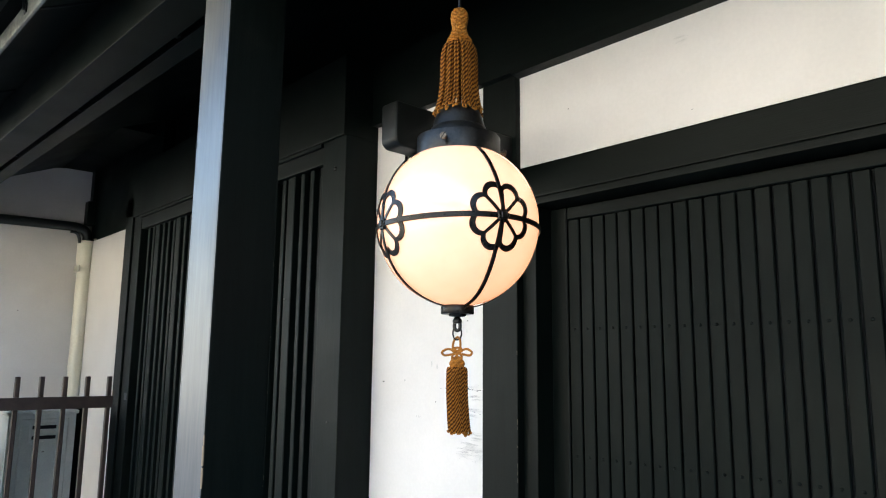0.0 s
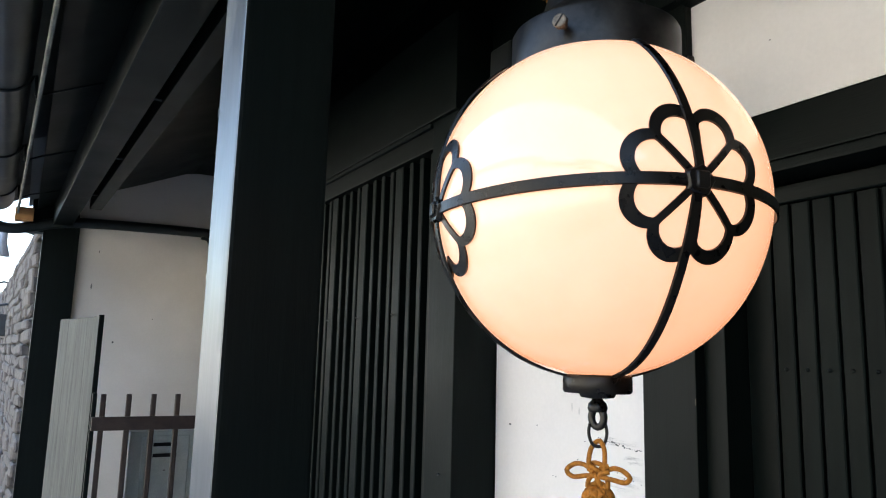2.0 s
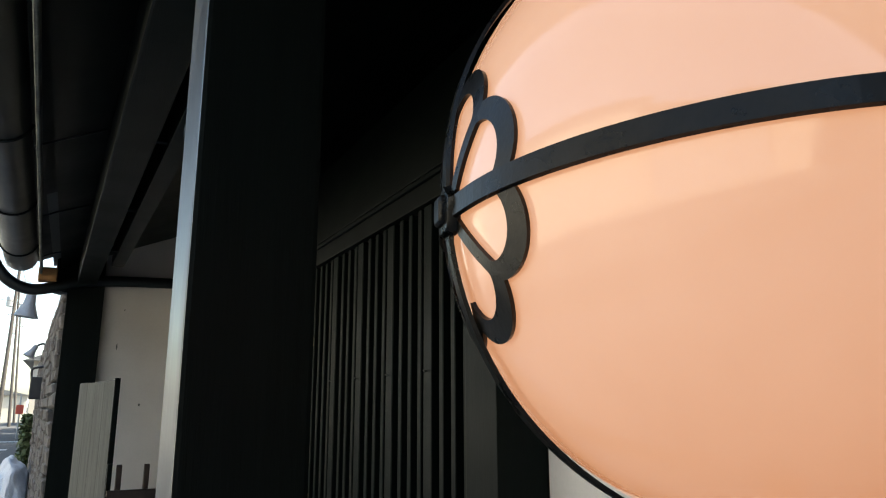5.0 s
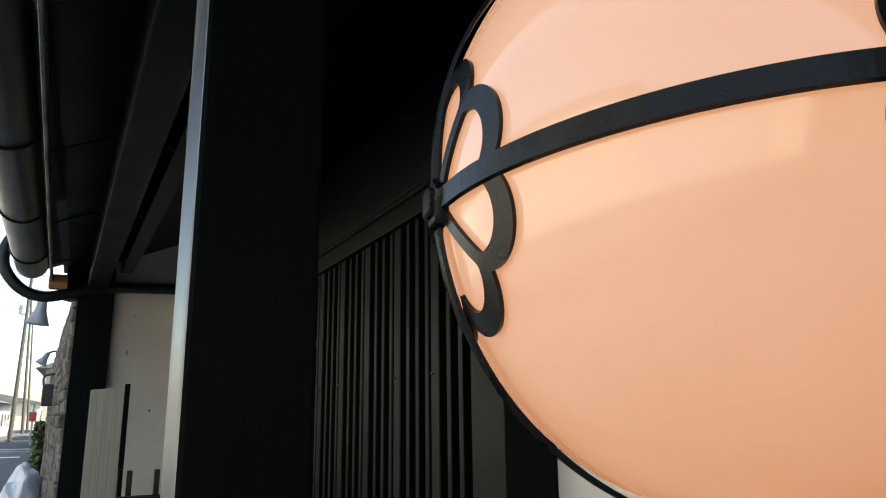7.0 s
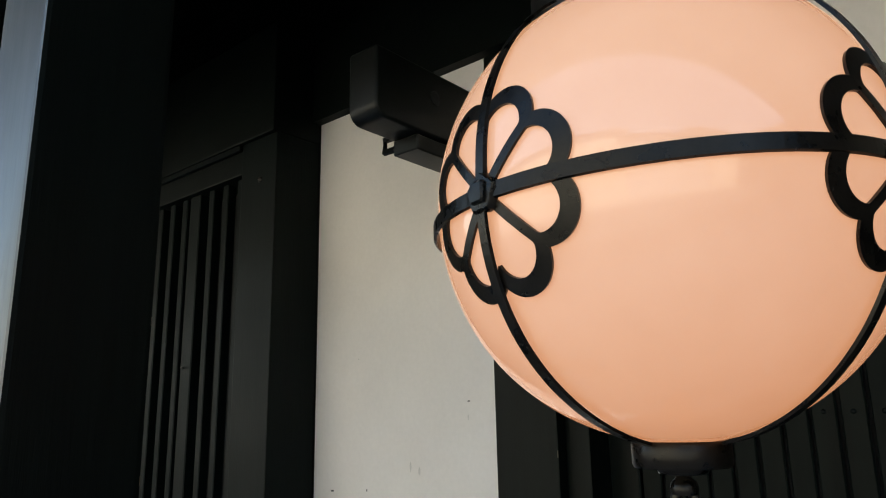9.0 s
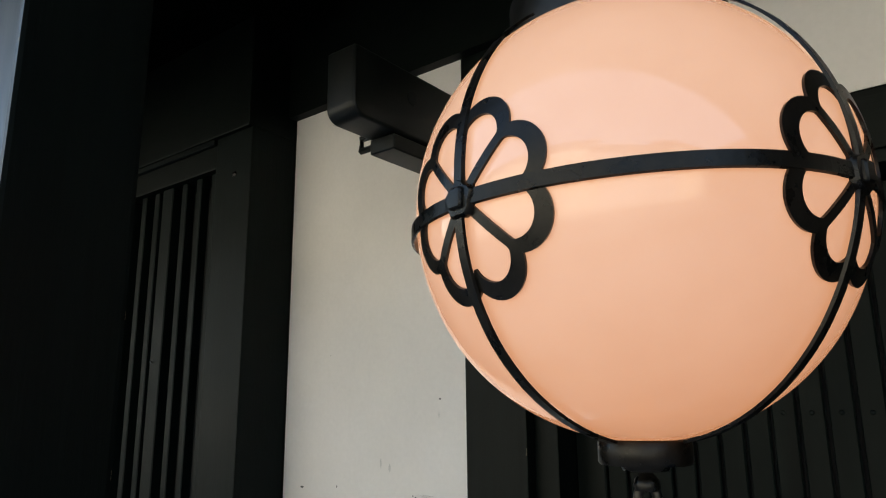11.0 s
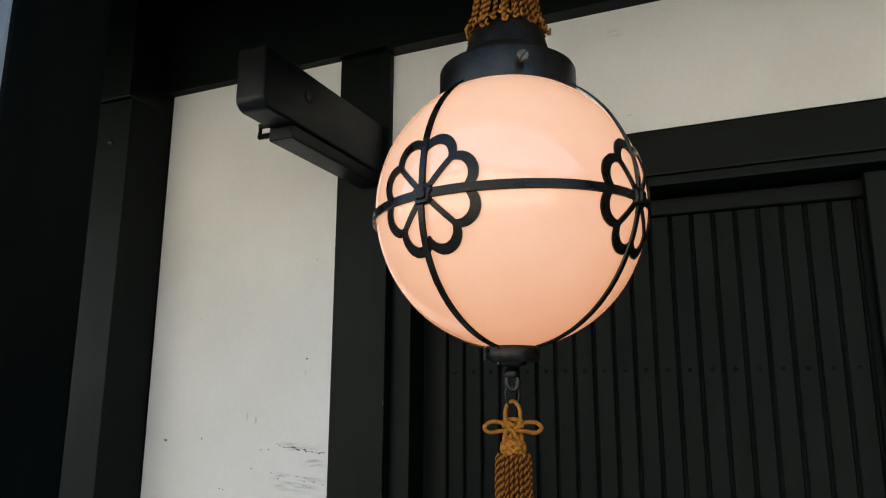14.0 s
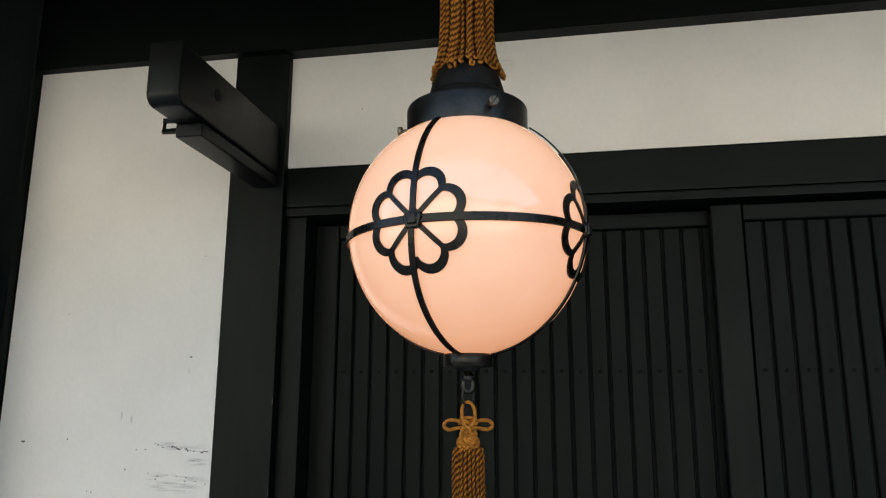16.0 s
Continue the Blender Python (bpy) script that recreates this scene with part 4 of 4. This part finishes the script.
part("trough", bm, M_GUTTER, gutter, smooth=True)
for x in (-5.55, -4.5, -3.42, -2.36, -1.3, -0.25, 0.8, 1.85):
    sk = 0.0267 * (x + 3.6)
    pts = [(x, 0.355 + sk + 0.103 * math.cos(math.pi + math.pi * i / 12), 2.72 + 0.103 * math.sin(math.pi + math.pi * i / 12)) for i in range(13)] + [(x, 0.466 + sk, 2.69), (x, 0.469 + sk, 2.62)]
    st = part("strap", tube(pts, 0.006, 6), M_GUTTER, gutter, "black gutter strap")
    part("plate", box(x - 0.013, x + 0.013, 0.4705 + sk, 0.4745 + sk, 2.608, 2.64, 0.001), M_GUTTER, st)
    part("rod", tube([(x, 0.489 + sk, 2.628), (x, 0.54 + sk, 2.652), (x, 0.69 + sk, roof_z(0.69 + sk) - 0.008)], 0.0045, 6), M_GUTTER, st, "thin black rod under the eaves")
setting("end_beam", box(-6.24, -6.11, 0.5, 0.76, 2.5, 2.74, 0.004), M_TY, "dark end beam under the eaves", "beam")
setting("eave_end", box(-6.09, -5.99, 0.402, 0.512, 2.552, 2.642, 0.003), M_ORANGE, "bare orange wood end block under the eaves", "trim")

fence = thing("fence", (-4.326, 1.2, 0.1), "brown metal rail fence with upright bars", "fence")
part("rail", box(-4.315, -4.295, 0.85, 1.49, 1.305, 1.37, 0.002), M_RAILM, fence)
part("rail", box(-4.315, -4.295, 0.85, 1.49, 0.3, 0.36, 0.002), M_RAILM, fence)
BARM = finish("upright", box(-0.012, 0.012, -0.012, 0.012, 0, 1.378, 0.003), M_RAILM)
for i in range(6):
    y = 0.895 + 0.1155 * i
    piece("upright", BARM, fence, Matrix.Translation((-4.328, y, 0.1)))

part("end_bar", box(-4.345, -4.3155, 0.846, 0.866, 0.1, 1.482, 0.002), M_TZ, fence, "dark timber end bar")
board = thing("board_panel", (-4.8, 0.78, 0.1), "weathered grey plank panel standing upright by the fence", "panel")
BA, BB = Vector((-4.447, 0.8475, 0)), Vector((-5.15, 0.7085, 0))
bd = (BB - BA).normalized()
bn = Vector((-bd.y, bd.x, 0)) if bd.x > 0 else Vector((bd.y, -bd.x, 0))
span = (BB - BA).length / 4
for k in range(4):
    p0, p1 = BA + bd * (span * k + 0.001), BA + bd * (span * (k + 1) - 0.0012)
    bm = bmesh.new()
    top = 1.858 + _r.uniform(-0.003, 0.003)
    lo = [bm.verts.new(p) for p in (p0, p1, p1 + bn * 0.022, p0 + bn * 0.022)]
    hi = [bm.verts.new((v.co.x, v.co.y, top)) for v in lo]
    for v in lo:
        v.co.z = 0.1
    bm.faces.new(lo)
    bm.faces.new(hi)
    for i in range(4):
        j = (i + 1) % 4
        bm.faces.new((lo[i], lo[j], hi[j], hi[i]))
    bmesh.ops.bevel(bm, geom=bm.edges[:], offset=0.0015, segments=1, affect="EDGES")
    part("plank", bm, M_BOARD, board)
part("edge_post", box(-4.4465, -4.415, 0.8475, 0.872, 0.1, 1.866, 0.002), M_TZ, board, "black edge batten")

cab = thing("cabinet", (-4.98, 1.29, 0.1), "off-white metal cabinet with a slotted vent by the end wall", "cabinet")
part("body", box(-5.15, -4.89, 1.105, 1.475, 0.1, 1.24, 0.006, seg=2), M_CABINET, cab)
part("lid", box(-5.16, -4.875, 1.095, 1.485, 1.2405, 1.262, 0.004), M_CABINET, cab)
dr = part("door", box(-4.889, -4.876, 1.17, 1.43, 0.2, 1.215, 0.004), M_CABINET, cab)
vent = part("vent", box(-4.8757, -4.868, 1.218, 1.372, 1.082, 1.192, 0.004, seg=2), M_CABINET, dr, "slotted vent plate")
for z in (1.168, 1.108):
    # dark strips on the plate stand in for shaded openings
    part("slot", box(-4.8677, -4.8655, 1.23, 1.36, z - 0.012, z + 0.009, 0.0008), M_DARK, vent)
    part("lip", box(-4.8677, -4.86, 1.228, 1.362, z + 0.0095, z + 0.014, 0.001), M_CABINET, vent)
part("keyhole", lathe([(0.007, 0), (0.007, 0.004), (0.002, 0.005)], (-4.8757, 1.3, 1.02), 10), M_BRASS, dr)
post("shed_post", -5.2, -5.05, 1.5, 1.56, 0.1, 1.26, "dark timber post beside the cabinet")

# ---- neighbour's stone front and its lamps ----
stone_wall = thing("stone_wall", (-10, 0.35, 0.0), "rough stacked stone front wall of the neighbouring house", "wall", kind="structure")
WA, WB = Vector((-6.33, 0.6, 0)), Vector((-14.5, 0.2, 0))
wd = (WB - WA).normalized()
wn_ = Vector((-wd.y, wd.x, 0))
if wn_.y > 0:
    wn_ = -wn_
ang = math.atan2(wd.y, wd.x)
bm = bmesh.new()
cs = [WA - wn_ * 0.01, WB - wn_ * 0.01, WB - wn_ * 0.3, WA - wn_ * 0.3]
lo = [bm.verts.new((c.x, c.y, 0)) for c in cs]
hi = [bm.verts.new((c.x, c.y, 2.62)) for c in cs]
bm.faces.new(lo)
bm.faces.new(hi)
for i in range(4):
    bm.faces.new((lo[i], lo[(i + 1) % 4], hi[(i + 1) % 4], hi[i]))
part("backing", bm, M_MORTAR, stone_wall)
STONES = []
rs = random.Random(3)
for q in range(8):
    bm = bmesh.new()
    bmesh.ops.create_cube(bm, size=1)
    for v in bm.verts:
        v.co = Vector((v.co.x * 0.5, v.co.y * 0.08, v.co.z * 0.09)) + Vector((rs.uniform(-0.035, 0.035), rs.uniform(-0.008, 0.008), rs.uniform(-0.014, 0.014)))
    bmesh.ops.bevel(bm, geom=bm.edges[:], offset=0.014, segments=1, affect="EDGES")
    STONES.append(finish("stone", bm, M_STONE))
for row in range(27):
    x = 0.1 + 0.25 * (row % 2)
    while x < 8.1:
        c = WA + wd * (x + 0.2) + Vector((0, 0, 0.05 + 0.096 * row)) + wn_ * rs.uniform(-0.008, 0.012)
        piece("stone", STONES[rs.randrange(8)], stone_wall, Matrix.Translation(c) @ Matrix.Rotation(ang + rs.uniform(-0.02, 0.02), 4, "Z") @ Matrix.Rotation(rs.uniform(-0.05, 0.05), 4, "Y") @ Matrix.Diagonal((rs.uniform(0.75, 1.04), 1, rs.uniform(0.8, 1.25), 1)))
        x += rs.uniform(0.49, 0.58)
setting("neighbour_house", slab(-14.4, -6.45, 0.75, 6.0, 0.0, 6.5), M_WALLC, "dark clad neighbouring house", "building")
setting("neighbour_return", slab(-6.45, -6.29, 0.63, 2.2, 0.0, 6.2), M_TZ, "dark timber side wall of the neighbouring house", "wall")


def spot_lamp(loc, size, wall_y, way, label):
    s = thing("spot_lamp", loc, label, "lamp", "spot lamps on the neighbouring front")
    c = Vector(loc)
    d = Vector(way).normalized()
    part("shade", tube([c - d * size * 0.62, c - d * size * 0.45, c - d * size * 0.1, c + d * size * 0.5, c + d * size * 0.46], 0.1, 18, section=lambda i, a: size * (0.16, 0.2, 0.24, 0.48, 0.42)[i]), M_SPOT, s, smooth=True)
    part("arm", tube(smooth_path([c - d * size * 0.55, c - d * size * 0.7 + Vector((0, 0.06, 0.01)), (c.x, wall_y, c.z + 0.1)], 6), 0.014, 8), M_SIGN, s, "dark lamp arm", True)
    return s


spot_lamp((-7.25, 0.3, 2.535), 0.185, 0.57, (0.0, -0.12, -0.99), "grey conical spot lamp on an arm")
spot_lamp((-12.5, 0.12, 2.53), 0.17, 0.3, (0.1, -0.45, -0.88), "grey conical spot lamp on an arm further along the wall")
sg = thing("hanging_sign", (-10.6, 0.2, 2.0), "small black box sign on a bracket at the stone wall", "sign")
part("sign_box", box(-10.68, -10.5, 0.23, 0.37, 1.84, 2.1, 0.01), M_SIGN, sg)
part("bracket", tube(smooth_path([(-10.6, 0.42, 2.24), (-10.6, 0.27, 2.21), (-10.6, 0.23, 2.18), (-10.6, 0.235, 2.08)], 6), 0.014, 8), M_SIGN, sg)
# heap and hedge further along
bm = bmesh.new()
bmesh.ops.create_icosphere(bm, subdivisions=5, radius=1)
for v in bm.verts:
    k = 1 + 0.13 * noise.noise(v.co * 2.3) + 0.05 * noise.noise(v.co * 5.0) + 0.015 * noise.noise(v.co * 14.0)
    v.co = Vector((-11.9 + v.co.x * 1.2 * k, 0.07 + v.co.y * 0.3 * k, 0.2 + v.co.z * 0.88 * k))
tagged(new("mound", finish("mound", bm, M_SNOW, True)), "pale white lumpy mound beside the stone wall", "mound")


def leafy(name, centre, size, count, label, seed):
    b = thing(name, (centre[0], centre[1], 0.0), label, "hedge")
    rr = random.Random(seed)
    bm = bmesh.new()
    for _ in range(count):
        p = Vector((rr.gauss(0, 0.36), rr.gauss(0, 0.36), rr.uniform(-1, 1)))
        p = Vector((centre[0] + p.x * size[0], centre[1] + p.y * size[1], centre[2] + p.z * size[2] * (1 - 0.25 * abs(p.x))))
        s = rr.uniform(0.03, 0.07)
        u = Vector((rr.gauss(0, 1), rr.gauss(0, 1), rr.gauss(0, 1))).normalized()
        w = u.orthogonal().normalized()
        bm.faces.new([bm.verts.new(p + q) for q in (u * s, w * s * 0.5, -u * s, -w * s * 0.5)])
    me = bpy.data.meshes.new("leaves")
    bm.to_mesh(me)
    bm.free()
    me.materials.append(M_LEAF)
    lv = new("leaves", me)
    under(lv, b)
    tagged(lv, kind="stuff")
    part("stem", tube([(centre[0], centre[1], 0), (centre[0] + 0.05, centre[1], centre[2])], 0.05, 8), M_WALLC, b)
    return b


leafy("hedge", (-14.95, 0.06, 1.12), (0.4, 0.1, 0.52), 1600, "narrow green hedge plant against the wall", 5)

# ---- street in the distance ----
# white strips paint the sunlit gaps on the shaded street
for x0 in (-37.5, -46.5):
    setting("road_line", slab(x0 - 0.8, x0, -7.5, -0.9, 0.012, 0.018), M_LINE, "white band across the street in place of a sunlit gap", "road marking")
# asphalt grey on this pavement stands in for the shadow over it
setting("side_pavement", slab(-220, -14.6, -1.55, 1.0, -0.1, 0.03), M_ASPHALT, "pavement along the street, coloured dark in place of house shadow", "pavement")


def utility_pole(x, y, h, lean, label):
    p = thing("utility_pole", (x, y, 0.0), label, "utility pole", "poles along the street")
    part("shaft", tube([(x, y, 0), (x, y + lean * 0.5, h * 0.5), (x, y + lean, h)], 0.16, 12, section=lambda i, a: (0.16, 0.13, 0.1)[i]), M_POLE, p, smooth=True)
    for z in (h * 0.9, h * 0.82):
        part("crossarm", box(x - 0.06, x + 0.06, y + lean * 0.85 - 0.9, y + lean * 0.85 + 0.9, z, z + 0.1, 0.01), M_SPOT, p)
        for dy in (-0.8, -0.3, 0.3, 0.8):
            part("insulator", lathe([(0.03, 0), (0.05, 0.04), (0.03, 0.1), (0.05, 0.14), (0.02, 0.2)], (x, y + lean * 0.85 + dy, z + 0.1), 8), M_CABINET, p)
    part("transformer", lathe([(0.2, 0), (0.24, 0.03), (0.24, 0.7), (0.2, 0.75)], (x, y + lean * 0.7 - 0.32, h * 0.68), 14), M_SPOT, p)
    return p


utility_pole(-62.0, -3.82, 13.5, 0.2, "concrete utility pole with crossarms beside the street")
utility_pole(-88.0, -4.66, 14.0, -0.6, "concrete utility pole with crossarms further down the street")
utility_pole(-112.0, -5.6, 14.0, -0.8, "distant concrete utility pole above the street")
for k, (z0, z1, y0) in enumerate(((9.4, 10.4, -4.7), (9.5, 10.3, -3.4), (8.6, 9.4, -4.0), (7.2, 7.8, -3.8))):
    pts = [Vector((-62, y0, z0 + 2.4)).lerp(Vector((-88, y0, z1 + 2.0)), i / 12) - Vector((0, 0, 0.6 * math.sin(math.pi * i / 12))) for i in range(13)]
    pts = [Vector((-10 - 52 * i / 8, y0 - 3.0 * (1 - i / 8), z0 + 2.4 * i / 8 - 1.2 * math.sin(math.pi * i / 8))) for i in range(8)] + pts
    tagged(new("overhead_cable", finish("overhead_cable", tube(pts, 0.02, 5), M_SIGN)), "thin black overhead cable strung between the poles", "cable", "overhead cables")


def house(name, x0, x1, y0, y1, h, wall, roof_h, label, face, openings=True):
    """A street house with openings on the side that faces the street (face: y of that side)."""
    b = thing(name, ((x0 + x1) / 2, (y0 + y1) / 2, 0), label, "building", "houses along the street")
    part("wall", slab(x0, x1, y0, y1, 0, h), wall, b)
    bm = bmesh.new()
    e = 0.5
    ym = (y0 + y1) / 2
    v = [bm.verts.new(p) for p in ((x0 - e, y0 - e, h), (x1 + e, y0 - e, h), (x1 + e, y1 + e, h), (x0 - e, y1 + e, h), (x0 - e, ym, h + roof_h), (x1 + e, ym, h + roof_h))]
    for f in ((0, 1, 5, 4), (2, 3, 4, 5), (1, 2, 5), (3, 0, 4), (0, 3, 2, 1)):
        bm.faces.new([v[i] for i in f])
    part("roof", bm, M_ROOF, b)
    out = -1 if face < ym else 1
    if not openings:
        return b
    n = max(2, int((x1 - x0) / 2.6))
    for fl in range(int(h // 2.8)):
        for i in range(n):
            cx = x0 + (x1 - x0) * (i + 0.5) / n
            cz = 1.45 + 2.8 * fl
            wdw = part("window", box(cx - 0.75, cx + 0.75, face + out * 0.002, face + out * 0.06, cz - 0.6, cz + 0.6, 0.01), M_SPOT, b)
            part("pane", box(cx - 0.66, cx + 0.66, face + out * 0.05, face + out * 0.07, cz - 0.52, cz + 0.52, 0), M_PANE, wdw)
    for i, (ex, s) in enumerate(((x1, 1),)):
        for fl in range(int(h // 2.8)):
            cz = 1.45 + 2.8 * fl
            wdw = part("window", box(ex + s * 0.002, ex + s * 0.06, ym - 0.9, ym + 0.9, cz - 0.6, cz + 0.6, 0.01), M_SPOT, b)
            part("pane", box(ex + s * 0.05, ex + s * 0.07, ym - 0.8, ym + 0.8, cz - 0.52, cz + 0.52, 0), M_PANE, wdw)
    return b


house("house", -62, -52, -13.5, -8.2, 5.4, M_WALLB, 1.6, "grey stucco house across the street", -8.2)
house("house", -84, -72, -11.0, -5.7, 2.9, M_WALLB, 0.9, "low grey house beside the poles", -5.7)
house("house", -60, -44, -1.2, 6.0, 4.2, M_WALLA, 1.5, "beige shop house along the street", -1.2)
house("house", -78, -63, -0.9, 6.0, 3.9, M_WALLC, 1.0, "brown clad house along the street", -0.9)
house("house", -110, -92, -3.0, 6.0, 3.6, M_WALLB, 1.0, "distant grey house at the bend of the street", -3.0)
house("house", -122, -116, -14.0, -4.6, 3.6, M_WALLA, 1.2, "distant pale house across the street", -4.6)
house("house", -42, -17, 1.2, 8.0, 4.4, M_WALLC, 1.4, "brown clad house next along the street", 1.2)
# unseen house fronts close the street opposite, bounce light and fill the globe's reflection
house("house", -12, 0.95, -17, -9.6, 6.0, M_WALLA, 1.7, "out-of-view beige stucco house opposite, pale to bounce light", -9.6, False)
house("house", 1.0, 9.4, -16, -9.5, 5.3, M_WALLB, 1.5, "out-of-view grey stucco house opposite, pale to bounce light", -9.5, False)
house("house", 9.45, 15.6, -16, -9.3, 6.4, M_WALLA, 1.2, "out-of-view taller beige stucco house opposite, pale to bounce light", -9.3, False)
house("house", -21, -12.05, -16, -9.3, 5.4, M_WALLB, 1.8, "out-of-view grey stucco house opposite, pale to bounce light", -9.3, False)
house("house", -30, -21.05, -17, -9.5, 6.2, M_WALLA, 1.4, "out-of-view beige stucco house opposite, pale to bounce light", -9.5, False)
house("house", 16.4, 30, -9.6, 6, 6.0, M_WALLC, 1.8, "out-of-view brown house added to close off sky at the street end", -9.6, False)
sign = thing("street_sign", (-52.0, -3.4, 0), "red shop sign on a post far down the street", "sign")
part("post", tube([(-52, -2.0, 0), (-52, -2.0, 2.6)], 0.05, 8), M_SPOT, sign)
part("panel", box(-52.05, -51.95, -2.2, -1.8, 1.45, 2.0, 0.01), M_RED, sign)
awning = thing("awning", (-50.0, -8.0, 2.5), "red awning over the far shop front", "awning")
part("canopy", box(-56, -51.8, -8.19, -7.2, 2.75, 2.95, 0.03), M_RED, awning)


def parked_car(x, y, label):
    c = thing("car", (x, y, 0.012), label, "car")
    bm = box(x - 2.0, x + 2.0, y - 0.8, y + 0.8, 0.25, 0.85, 0.15, seg=3)
    part("body", bm, M_CAR, c, smooth=True)
    bm = bmesh.new()
    lo = [bm.verts.new((x + a, y + b, 0.82)) for a, b in ((-1.7, -0.72), (1.2, -0.72), (1.2, 0.72), (-1.7, 0.72))]
    hi = [bm.verts.new((x + a, y + b, 1.42)) for a, b in ((-1.4, -0.6), (0.6, -0.6), (0.6, 0.6), (-1.4, 0.6))]
    bm.faces.new(lo)
    bm.faces.new(hi)
    for i in range(4):
        bm.faces.new((lo[i], lo[(i + 1) % 4], hi[(i + 1) % 4], hi[i]))
    bmesh.ops.bevel(bm, geom=bm.edges[:], offset=0.06, segments=2, affect="EDGES")
    part("cabin", bm, M_PANE, c, "dark glass cabin")
    for dx in (-1.25, 1.25):
        for dy in (-0.72, 0.72):
            bm = tube([(x + dx, y + dy - 0.1, 0.32), (x + dx, y + dy + 0.1, 0.32)], 0.31, 16)
            part("wheel", bm, M_TYRE, c)
    return c


parked_car(-50.5, -6.6, "pale parked car by the far kerb")
